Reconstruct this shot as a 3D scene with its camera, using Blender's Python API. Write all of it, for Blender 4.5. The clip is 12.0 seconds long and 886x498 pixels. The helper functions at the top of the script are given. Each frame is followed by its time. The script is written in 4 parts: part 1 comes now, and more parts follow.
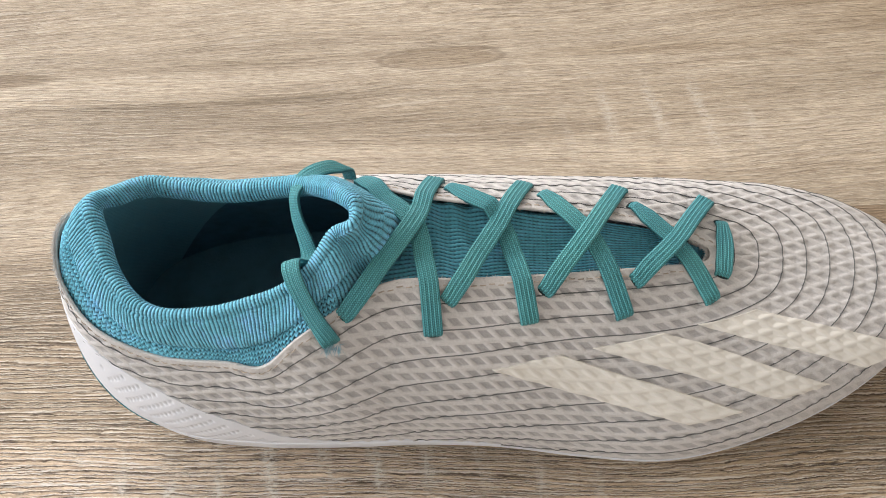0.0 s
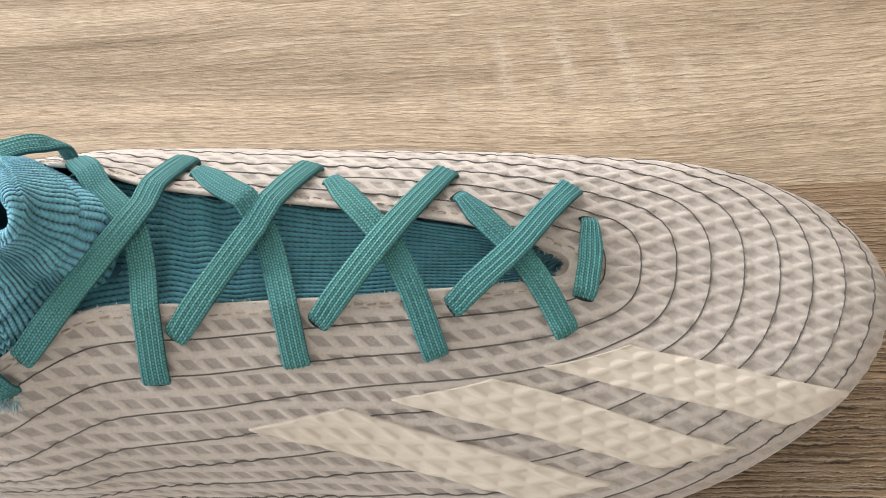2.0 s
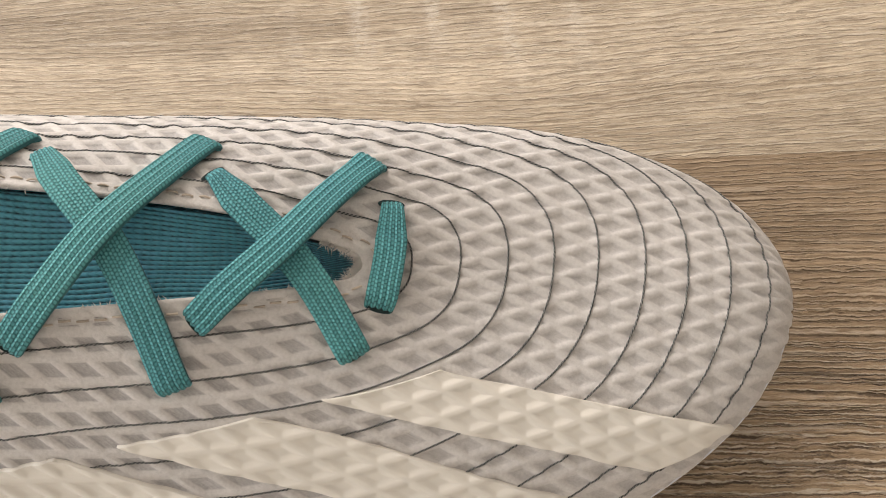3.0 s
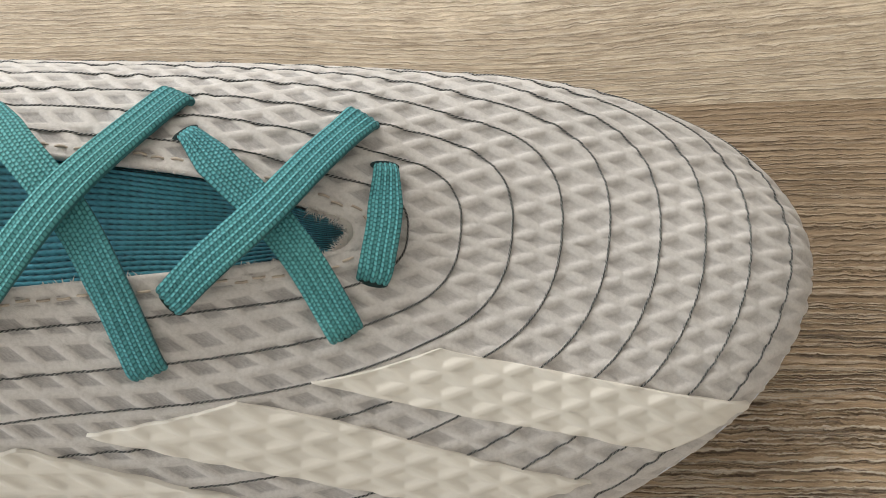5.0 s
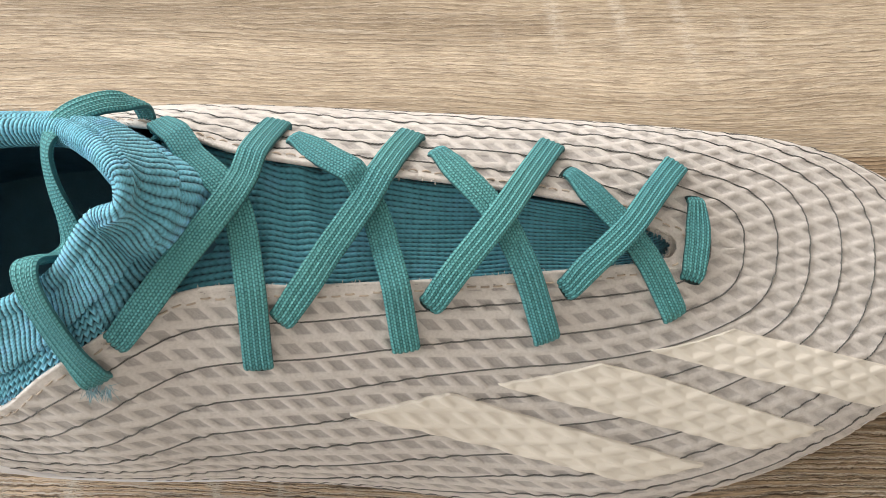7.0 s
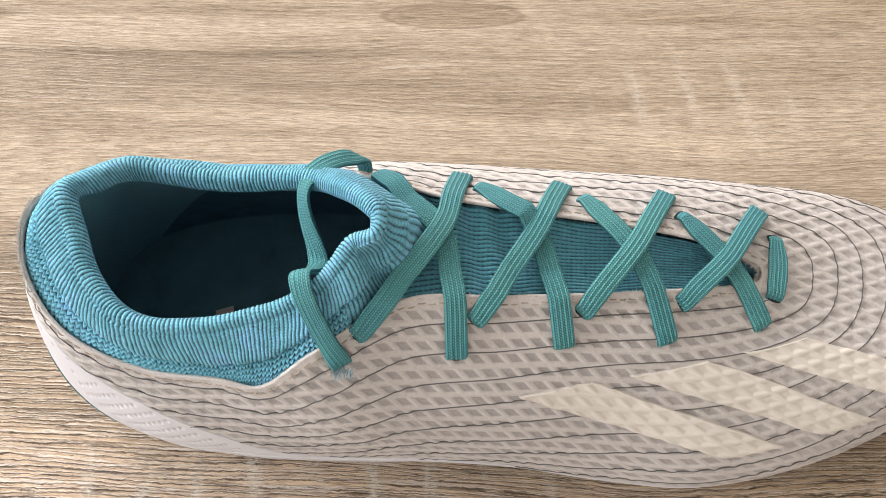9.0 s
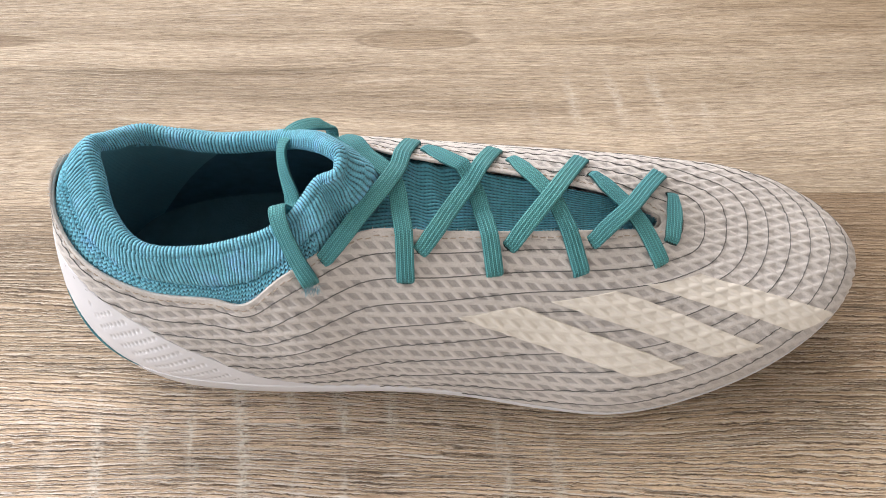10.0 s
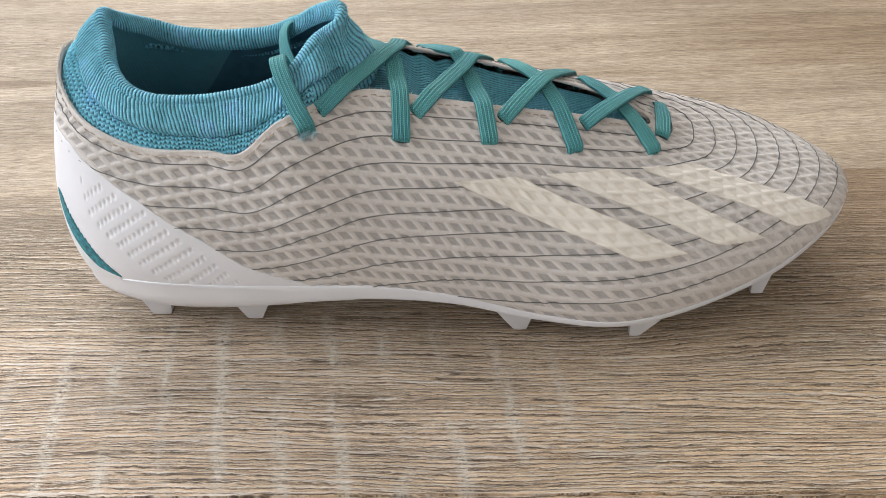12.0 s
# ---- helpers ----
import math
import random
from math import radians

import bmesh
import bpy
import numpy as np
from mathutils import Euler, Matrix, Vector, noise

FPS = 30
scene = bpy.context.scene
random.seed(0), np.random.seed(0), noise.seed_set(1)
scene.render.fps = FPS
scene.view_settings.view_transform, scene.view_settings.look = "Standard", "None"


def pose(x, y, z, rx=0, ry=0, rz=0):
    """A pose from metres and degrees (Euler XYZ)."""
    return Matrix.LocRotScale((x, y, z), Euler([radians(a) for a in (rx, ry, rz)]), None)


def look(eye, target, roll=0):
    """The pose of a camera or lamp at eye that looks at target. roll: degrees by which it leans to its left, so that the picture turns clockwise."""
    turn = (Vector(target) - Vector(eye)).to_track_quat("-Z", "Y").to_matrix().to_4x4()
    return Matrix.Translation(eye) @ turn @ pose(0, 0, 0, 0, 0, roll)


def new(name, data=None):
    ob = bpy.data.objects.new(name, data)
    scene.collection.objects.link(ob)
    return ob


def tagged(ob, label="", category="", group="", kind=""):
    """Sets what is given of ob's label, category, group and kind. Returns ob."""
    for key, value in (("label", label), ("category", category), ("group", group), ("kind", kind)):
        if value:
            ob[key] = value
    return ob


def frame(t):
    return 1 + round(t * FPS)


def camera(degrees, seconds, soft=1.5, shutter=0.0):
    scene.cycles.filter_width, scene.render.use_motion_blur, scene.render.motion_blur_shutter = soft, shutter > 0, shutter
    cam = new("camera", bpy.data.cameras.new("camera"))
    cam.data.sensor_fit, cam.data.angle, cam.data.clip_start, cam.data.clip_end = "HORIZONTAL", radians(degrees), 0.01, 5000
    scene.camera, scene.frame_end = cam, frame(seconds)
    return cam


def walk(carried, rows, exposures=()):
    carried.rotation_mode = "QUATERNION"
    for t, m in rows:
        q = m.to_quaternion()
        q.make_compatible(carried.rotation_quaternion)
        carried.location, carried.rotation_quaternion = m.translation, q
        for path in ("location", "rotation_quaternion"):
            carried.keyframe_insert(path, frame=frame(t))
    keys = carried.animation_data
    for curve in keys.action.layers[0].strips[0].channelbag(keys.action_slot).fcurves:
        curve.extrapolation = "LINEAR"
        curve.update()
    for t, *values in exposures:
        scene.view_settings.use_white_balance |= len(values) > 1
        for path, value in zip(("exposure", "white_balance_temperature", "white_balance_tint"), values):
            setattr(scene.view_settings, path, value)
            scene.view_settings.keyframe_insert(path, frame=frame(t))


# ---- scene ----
cam = camera(52.0, 12.0, soft=0.75)
PATH = [
    (0, (0.0326, 0.0409, 0.3422), (-0.1702, 0.8723, -1.3094), -13.9),
    (0.5, (0.0353, 0.0502, 0.3329), (-0.1944, 0.8435, -1.3336), -15.8),
    (1, (0.053, 0.066, 0.3125), (-0.212, 0.8277, -1.3634), -18.4),
    (1.5, (0.0725, 0.0828, 0.2874), (-0.2167, 0.8119, -1.3987), -20.6),
    (2, (0.0939, 0.0967, 0.2651), (-0.212, 0.8054, -1.4276), -22.3),
    (2.5, (0.1125, 0.1107, 0.2409), (-0.1962, 0.797, -1.4601), -23.2),
    (3, (0.1283, 0.1218, 0.212), (-0.1683, 0.7849, -1.5001), -23.3),
    (3.2, (0.1339, 0.1246, 0.2027), (-0.1553, 0.7765, -1.515), -23.2),
    (4.8, (0.1246, 0.1339, 0.1972), (-0.1051, 0.6491, -1.5754), -23.2),
    (5, (0.1209, 0.1339, 0.2018), (-0.1116, 0.6463, -1.5708), -23.6),
    (5.5, (0.1079, 0.1283, 0.2148), (-0.1079, 0.6575, -1.555), -21.4),
    (6, (0.0939, 0.1228, 0.2316), (-0.1153, 0.6612, -1.5364), -20.4),
    (6.5, (0.0707, 0.1163, 0.2465), (-0.0893, 0.664, -1.5233), -15.1),
    (7, (0.0474, 0.1107, 0.2651), (-0.0688, 0.6733, -1.5038), -10.0),
    (7.5, (0.0186, 0.0995, 0.2771), (-0.0744, 0.7208, -1.4731), -6.7),
    (7.7, (0.0056, 0.1004, 0.2846), (-0.0828, 0.7012, -1.4731), -6.2),
    (9.3, (0.0112, 0.0632, 0.3348), (-0.1023, 0.7859, -1.3755), -6.8),
    (9.5, (0.0186, 0.0512, 0.3441), (-0.0911, 0.7952, -1.3569), -6.6),
    (10, (0.0288, 0.014, 0.3553), (-0.0828, 0.864, -1.2955), -5.9),
    (10.5, (0.0205, -0.0298, 0.3395), (-0.0884, 0.9951, -1.2099), -4.7),
    (11, (0.0242, -0.0688, 0.3125), (-0.0707, 1.1309, -1.1067), -3.7),
    (11.5, (0.026, -0.0949, 0.2818), (-0.0642, 1.2211, -1.0295), -3.3),
    (12, (0.026, -0.107, 0.2595), (-0.0605, 1.2639, -0.9942), -3.1),
]
walk(cam, [(t, look(eye, target, roll)) for t, eye, target, roll in PATH],
     [(0, -0.08, 6500, 10), (2, -0.06, 7000, 12), (3.0, -0.15, 7100, 12), (4.8, -0.24, 6650, 6), (6, -0.21, 6950, 8), (7.5, 0.03, 6950, 11), (9.5, 0.04, 6750, 14), (10.5, -0.01, 6600, 12), (12, -0.09, 6450, 10)])

# ---- light ----
world = bpy.data.worlds.new("daylight")
scene.world = world
world.use_nodes = True
wn = world.node_tree.nodes
sky = wn.new("ShaderNodeTexSky")
sky.sky_type = "NISHITA"
sky.sun_disc = False
sky.sun_elevation, sky.sun_rotation = radians(40), radians(-20)
world.node_tree.links.new(sky.outputs[0], wn["Background"].inputs[0])
wn["Background"].inputs[1].default_value = 0.10


def window_light(name, at, size, watts, colour):
    lamp = bpy.data.lights.new(name, "AREA")
    lamp.shape, lamp.size, lamp.size_y, lamp.energy, lamp.color = "RECTANGLE", size[0], size[1], watts, colour
    ob = new(name, lamp)
    ob.matrix_world = at
    return ob


# daylight that comes in at the window opening
window_light("window_daylight", look((-0.85, 1.74, 0.98), (-0.3, 0.1, 0.2)), (1.9, 1.3), 47.0, (1.0, 0.975, 0.945))
window_light("side_window_daylight", look((-2.14, 0.15, 1.24), (0.0, 0.15, 0.1)), (1.6, 1.1), 58.0, (0.915, 0.955, 1.0))


# ---- materials ----
def material(name, rough=0.6, metal=0.0, sheen=0.0):
    m = bpy.data.materials.new(name)
    m.use_nodes = True
    n, l = m.node_tree.nodes, m.node_tree.links
    b = n["Principled BSDF"]
    b.inputs["Roughness"].default_value, b.inputs["Metallic"].default_value = rough, metal
    b.inputs["Sheen Weight"].default_value = sheen
    return m, n, l, b


def math_node(n, l, op, a, b=None, clamp=False):
    k = n.new("ShaderNodeMath")
    k.operation, k.use_clamp = op, clamp
    for i, v in enumerate((a, b)):
        if v is None:
            continue
        if isinstance(v, (int, float)):
            k.inputs[i].default_value = v
        else:
            l.new(v, k.inputs[i])
    return k.outputs[0]


def ramp(n, l, fac, stops):
    r = n.new("ShaderNodeValToRGB")
    e = r.color_ramp.elements
    while len(e) < len(stops):
        e.new(0.5)
    for k, (p, c) in zip(e, stops):
        k.position, k.color = p, (*c, 1)
    l.new(fac, r.inputs[0])
    return r.outputs[0]


def mix(n, l, fac, a, b, blend="MIX"):
    k = n.new("ShaderNodeMix")
    k.data_type, k.blend_type = "RGBA", blend
    if isinstance(fac, (int, float)):
        k.inputs[0].default_value = fac
    else:
        l.new(fac, k.inputs[0])
    for i, v in ((6, a), (7, b)):
        if isinstance(v, tuple):
            k.inputs[i].default_value = (*v, 1)
        else:
            l.new(v, k.inputs[i])
    return k.outputs[2]


def noise_node(n, l, vec, scale, detail=3.0, rough=0.55, dist=0.0):
    k = n.new("ShaderNodeTexNoise")
    k.inputs["Scale"].default_value, k.inputs["Detail"].default_value = scale, detail
    k.inputs["Roughness"].default_value, k.inputs["Distortion"].default_value = rough, dist
    if vec is not None:
        l.new(vec, k.inputs["Vector"])
    return k.outputs[0]


def mapped(n, l, src, scale=(1, 1, 1), loc=(0, 0, 0), rot=(0, 0, 0)):
    k = n.new("ShaderNodeMapping")
    k.inputs["Scale"].default_value, k.inputs["Location"].default_value = scale, loc
    k.inputs["Rotation"].default_value = [radians(a) for a in rot]
    l.new(src, k.inputs["Vector"])
    return k.outputs[0]


def bump(n, l, b, height, dist, strength=1.0, after=None):
    k = n.new("ShaderNodeBump")
    k.inputs["Distance"].default_value, k.inputs["Strength"].default_value = dist, strength
    l.new(height, k.inputs["Height"])
    if after is not None:
        l.new(after, k.inputs["Normal"])
    l.new(k.outputs[0], b.inputs["Normal"])
    return k.outputs[0]


def coords(n, which="Object"):
    return n.new("ShaderNodeTexCoord").outputs[which]


def split(n, l, v):
    k = n.new("ShaderNodeSeparateXYZ")
    l.new(v, k.inputs[0])
    return k.outputs


def wood_material():
    """Pale brushed oak print: broad bands, fine dark and light fibres, painted lit groove edges, a knot, and saw marks
    across the grain.
    """
    m, n, l, b = material("oak_laminate", 0.5)
    c = coords(n)
    w1 = noise_node(n, l, mapped(n, l, c, (2.2, 9, 1)), 1.3, 2, 0.5)
    w2 = noise_node(n, l, mapped(n, l, c, (70, 110, 1)), 1.0, 3, 0.6)
    x, y, z = split(n, l, c)

    def spot(cx, cy, ax, ay):
        a = math_node(n, l, "DIVIDE", math_node(n, l, "SUBTRACT", x, cx), ax)
        d = math_node(n, l, "DIVIDE", math_node(n, l, "SUBTRACT", y, cy), ay)
        return math_node(n, l, "SQRT", math_node(n, l, "ADD", math_node(n, l, "MULTIPLY", a, a), math_node(n, l, "MULTIPLY", d, d)))

    def inside(d, lo, hi):
        k = n.new("ShaderNodeMapRange")
        k.interpolation_type = "SMOOTHSTEP"
        l.new(d, k.inputs[0])
        for q, v in zip((1, 2, 3, 4), (lo, hi, 1.0, 0.0)):
            k.inputs[q].default_value = v
        return k.outputs[0]

    bend = math_node(n, l, "MULTIPLY", math_node(n, l, "SUBTRACT", w1, 0.5), 0.035)
    wave = math_node(n, l, "MULTIPLY", math_node(n, l, "SUBTRACT", w2, 0.5), 0.0010)
    yy = math_node(n, l, "ADD", math_node(n, l, "ADD", y, bend), wave)
    comb = n.new("ShaderNodeCombineXYZ")
    l.new(x, comb.inputs[0]), l.new(yy, comb.inputs[1])
    v = comb.outputs[0]
    broad = noise_node(n, l, mapped(n, l, v, (2.6, 30, 1)), 1.0, 5, 0.62)
    mid = noise_node(n, l, mapped(n, l, v, (9, 150, 1), (5, 2, 0)), 1.0, 4, 0.6)
    fine = noise_node(n, l, mapped(n, l, v, (80, 1000, 1), (1, 4, 0)), 1.0, 4, 0.75)
    jag = noise_node(n, l, mapped(n, l, c, (260, 420, 1)), 1.0, 3, 0.7)
    shaken = math_node(n, l, "ADD", yy, math_node(n, l, "MULTIPLY", math_node(n, l, "SUBTRACT", jag, 0.5), 0.0015))
    comb2 = n.new("ShaderNodeCombineXYZ")
    l.new(x, comb2.inputs[0]), l.new(shaken, comb2.inputs[1])
    v2 = comb2.outputs[0]

    def fibres(pitch, scale, loc, wander, lo, hi, centre=0.5):
        """Thin lines along the grain, about pitch apart, that wander, close up and part again."""
        k = noise_node(n, l, mapped(n, l, v2, scale, loc), 1.0, 3, 0.55)
        ph = math_node(n, l, "ADD", math_node(n, l, "DIVIDE", shaken, pitch), math_node(n, l, "MULTIPLY", k, wander))
        f = math_node(n, l, "FRACT", ph)
        return inside(math_node(n, l, "ABSOLUTE", math_node(n, l, "SUBTRACT", f, centre)), lo, hi)

    gaps = noise_node(n, l, mapped(n, l, c, (100, 330, 1), (4, 2, 0)), 1.0, 3, 0.65)
    gap_mask = ramp(n, l, gaps, [(0.42, (0, 0, 0)), (0.56, (1, 1, 1))])
    gap_mask2 = ramp(n, l, gaps, [(0.44, (1, 1, 1)), (0.60, (0.15, 0.15, 0.15))])
    base = ramp(n, l, broad, [(0.30, (0.258, 0.197, 0.133)), (0.5, (0.385, 0.306, 0.221)), (0.68, (0.485, 0.396, 0.298))])
    col = mix(n, l, 1.0, base, ramp(n, l, mid, [(0.32, (0.82, 0.80, 0.78)), (0.55, (1.0, 1.0, 1.0)), (0.72, (1.08, 1.08, 1.08))]), "MULTIPLY")
    col = mix(n, l, 1.0, col, ramp(n, l, fine, [(0.30, (0.54, 0.495, 0.455)), (0.5, (1.0, 1.0, 1.0)), (0.68, (1.27, 1.28, 1.29))]), "MULTIPLY")
    grit = noise_node(n, l, mapped(n, l, v2, (190, 2300, 1), (7, 2, 0)), 1.0, 3, 0.7)
    col = mix(n, l, 1.0, col, ramp(n, l, grit, [(0.32, (0.72, 0.70, 0.68)), (0.5, (1.0, 1.0, 1.0)), (0.66, (1.16, 1.16, 1.16))]), "MULTIPLY")
    toward = n.new("ShaderNodeMapRange")
    l.new(y, toward.inputs[0])
    for q, val in zip((1, 2, 3, 4), (0.12, 0.25, 0.30, -0.34)):
        toward.inputs[q].default_value = val
    # paler, warmer wood towards the near edge, partly painted-in light, with an uneven border
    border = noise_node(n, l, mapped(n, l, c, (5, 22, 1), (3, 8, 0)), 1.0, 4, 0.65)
    near_pale_light = n.new("ShaderNodeMapRange")
    near_pale_light.interpolation_type = "SMOOTHSTEP"
    l.new(math_node(n, l, "ADD", y, math_node(n, l, "MULTIPLY", math_node(n, l, "SUBTRACT", border, 0.5), 0.16)), near_pale_light.inputs[0])
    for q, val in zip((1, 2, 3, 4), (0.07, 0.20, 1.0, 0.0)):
        near_pale_light.inputs[q].default_value = val
    col = mix(n, l, near_pale_light.outputs[0], col, mix(n, l, 1.0, col, (1.62, 1.49, 1.38), "MULTIPLY"))
    patchy = noise_node(n, l, mapped(n, l, c, (4, 7, 1), (2.3, 1.1, 0)), 1.0, 3, 0.6)
    rough_zone = ramp(n, l, math_node(n, l, "ADD", patchy, toward.outputs[0]), [(0.22, (0.25, 0.25, 0.25)), (0.62, (1, 1, 1))])
    groove = math_node(n, l, "MULTIPLY", fibres(0.0023, (7, 130, 1), (3, 7, 0), 3.2, 0.04, 0.12), gap_mask)
    groove = math_node(n, l, "MAXIMUM", groove, math_node(n, l, "MULTIPLY", fibres(0.0015, (11, 190, 1), (8, 3, 0), 2.6, 0.04, 0.13), math_node(n, l, "MULTIPLY", gap_mask2, 0.75)))
    # pale line beside each groove, painted as the lit edge of embossed grain
    pale = math_node(n, l, "MULTIPLY", fibres(0.0023, (7, 130, 1), (3, 7, 0), 3.2, 0.05, 0.14, 0.72), gap_mask)
    pale = math_node(n, l, "MAXIMUM", pale, math_node(n, l, "MULTIPLY", fibres(0.0015, (11, 190, 1), (8, 3, 0), 2.6, 0.05, 0.15, 0.76), gap_mask2))
    col = mix(n, l, math_node(n, l, "MULTIPLY", math_node(n, l, "MULTIPLY", pale, rough_zone), 0.8), col, (0.74, 0.67, 0.59))
    col = mix(n, l, math_node(n, l, "MULTIPLY", math_node(n, l, "MULTIPLY", groove, rough_zone), 0.9), col, (0.085, 0.058, 0.038))
    def streaks(scale, loc, lo, hi):
        return ramp(n, l, noise_node(n, l, mapped(n, l, v2, scale, loc), 1.0, 5, 0.72), [(lo, (0, 0, 0)), (hi, (1, 1, 1))])

    crack = math_node(n, l, "MULTIPLY", streaks((18, 620, 1), (2, 5, 0), 0.56, 0.63), rough_zone)
    fleck = math_node(n, l, "MULTIPLY", streaks((22, 700, 1), (9, 1, 0), 0.55, 0.64), rough_zone)
    col = mix(n, l, math_node(n, l, "MULTIPLY", fleck, 0.55), col, (0.68, 0.615, 0.535))
    col = mix(n, l, math_node(n, l, "MULTIPLY", crack, 0.8), col, (0.075, 0.05, 0.033))
    # knots and long dark bands beside them
    for cx, cy, ax, ay, lo, hi, tone, amount in ((-.013, .3155, .029, .0062, 0.75, 1.05, (0.62, 0.57, 0.50), 0.75), (-.243, .3170, .043, .0055, 0.7, 1.05, (0.55, 0.50, 0.44), 0.85),
                                                 (-.105, .3190, .085, .0048, 0.1, 1.1, (0.66, 0.63, 0.58), 0.8), (-.125, .2960, .12, .0036, 0.1, 1.1, (0.68, 0.65, 0.60), 0.8),
                                                 (.085, .3140, .10, .0060, 0.1, 1.1, (0.72, 0.68, 0.62), 0.8), (.24, .345, .17, .06, 0.1, 1.1, (0.74, 0.68, 0.60), 0.9)):
        d = math_node(n, l, "ADD", spot(cx, cy, ax, ay), math_node(n, l, "MULTIPLY", math_node(n, l, "SUBTRACT", mid, 0.5), 1.1))
        col = mix(n, l, math_node(n, l, "MULTIPLY", inside(d, lo, hi), amount), col, mix(n, l, 1.0, col, tone, "MULTIPLY"))
    # joint between two printed boards: the nearer one is darker along it
    def step(value, lo, hi, a, z):
        k = n.new("ShaderNodeMapRange")
        k.interpolation_type = "SMOOTHSTEP"
        l.new(value, k.inputs[0])
        for q, v_ in zip((1, 2, 3, 4), (lo, hi, a, z)):
            k.inputs[q].default_value = v_
        return k.outputs[0]

    ragged = math_node(n, l, "ADD", y, math_node(n, l, "MULTIPLY", math_node(n, l, "SUBTRACT", mid, 0.5), 0.05))
    board = math_node(n, l, "MULTIPLY", step(y, 0.2262, 0.2268, 1.0, 0.0), step(ragged, 0.10, 0.20, 0.0, 1.0))
    board = math_node(n, l, "MULTIPLY", board, step(x, -0.02, 0.13, 0.30, 0.95))
    col = mix(n, l, board, col, mix(n, l, 1.0, col, (0.68, 0.60, 0.52), "MULTIPLY"))
    ring_d = math_node(n, l, "ADD", spot(-.013, .3155, .029, .0062), math_node(n, l, "MULTIPLY", math_node(n, l, "SUBTRACT", mid, 0.5), 0.5))
    edge = math_node(n, l, "MULTIPLY", inside(math_node(n, l, "ABSOLUTE", math_node(n, l, "SUBTRACT", ring_d, 1.0)), 0.02, 0.12), 0.55)
    col = mix(n, l, edge, col, (0.16, 0.115, 0.075))
    # pale saw marks across the grain, in a few patches
    slant = math_node(n, l, "ADD", x, math_node(n, l, "MULTIPLY", y, 0.16))
    drift = noise_node(n, l, mapped(n, l, c, (18, 30, 1)), 1.0, 2, 0.5)
    beat = math_node(n, l, "FRACT", math_node(n, l, "ADD", math_node(n, l, "DIVIDE", slant, 0.0205), math_node(n, l, "MULTIPLY", drift, 0.5)))
    crumbs = noise_node(n, l, mapped(n, l, c, (420, 620, 1)), 1.0, 3, 0.7)
    lengths = noise_node(n, l, mapped(n, l, c, (60, 26, 1), (6, 1, 0)), 1.0, 2, 0.5)
    d = math_node(n, l, "ABSOLUTE", math_node(n, l, "SUBTRACT", beat, 0.5))
    mark = math_node(n, l, "MULTIPLY", inside(d, 0.03, 0.20), ramp(n, l, crumbs, [(0.40, (0, 0, 0)), (0.56, (0.9, 0.9, 0.9))]))
    mark = math_node(n, l, "MULTIPLY", mark, ramp(n, l, lengths, [(0.40, (0, 0, 0)), (0.52, (1, 1, 1))]))
    zone = math_node(n, l, "MAXIMUM", inside(spot(-.055, .085, .14, .062), 0.6, 1.1), math_node(n, l, "MULTIPLY", inside(spot(.09, .272, .06, .03), 0.4, 1.1), 0.35))
    mark_f = math_node(n, l, "MULTIPLY", mark, zone)
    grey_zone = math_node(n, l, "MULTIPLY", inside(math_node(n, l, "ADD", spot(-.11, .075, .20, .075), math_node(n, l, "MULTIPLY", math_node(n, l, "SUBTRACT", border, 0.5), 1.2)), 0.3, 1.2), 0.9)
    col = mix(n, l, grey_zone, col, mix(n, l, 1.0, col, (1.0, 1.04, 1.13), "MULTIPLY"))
    col = mix(n, l, mark_f, col, (0.68, 0.62, 0.55))
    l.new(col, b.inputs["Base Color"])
    h = math_node(n, l, "SUBTRACT", math_node(n, l, "MULTIPLY", fine, 0.5), math_node(n, l, "MULTIPLY", groove, 0.5))
    h = math_node(n, l, "ADD", h, math_node(n, l, "ADD", math_node(n, l, "MULTIPLY", pale, 0.15), math_node(n, l, "MULTIPLY", mark_f, 0.1)))
    bump(n, l, b, math_node(n, l, "MULTIPLY", h, rough_zone), 0.0013, 1.0)
    b.inputs["Specular IOR Level"].default_value = 0.35
    l.new(ramp(n, l, fine, [(0.3, (0.7, 0.7, 0.7)), (0.7, (0.52, 0.52, 0.52))]), b.inputs["Roughness"])
    return m


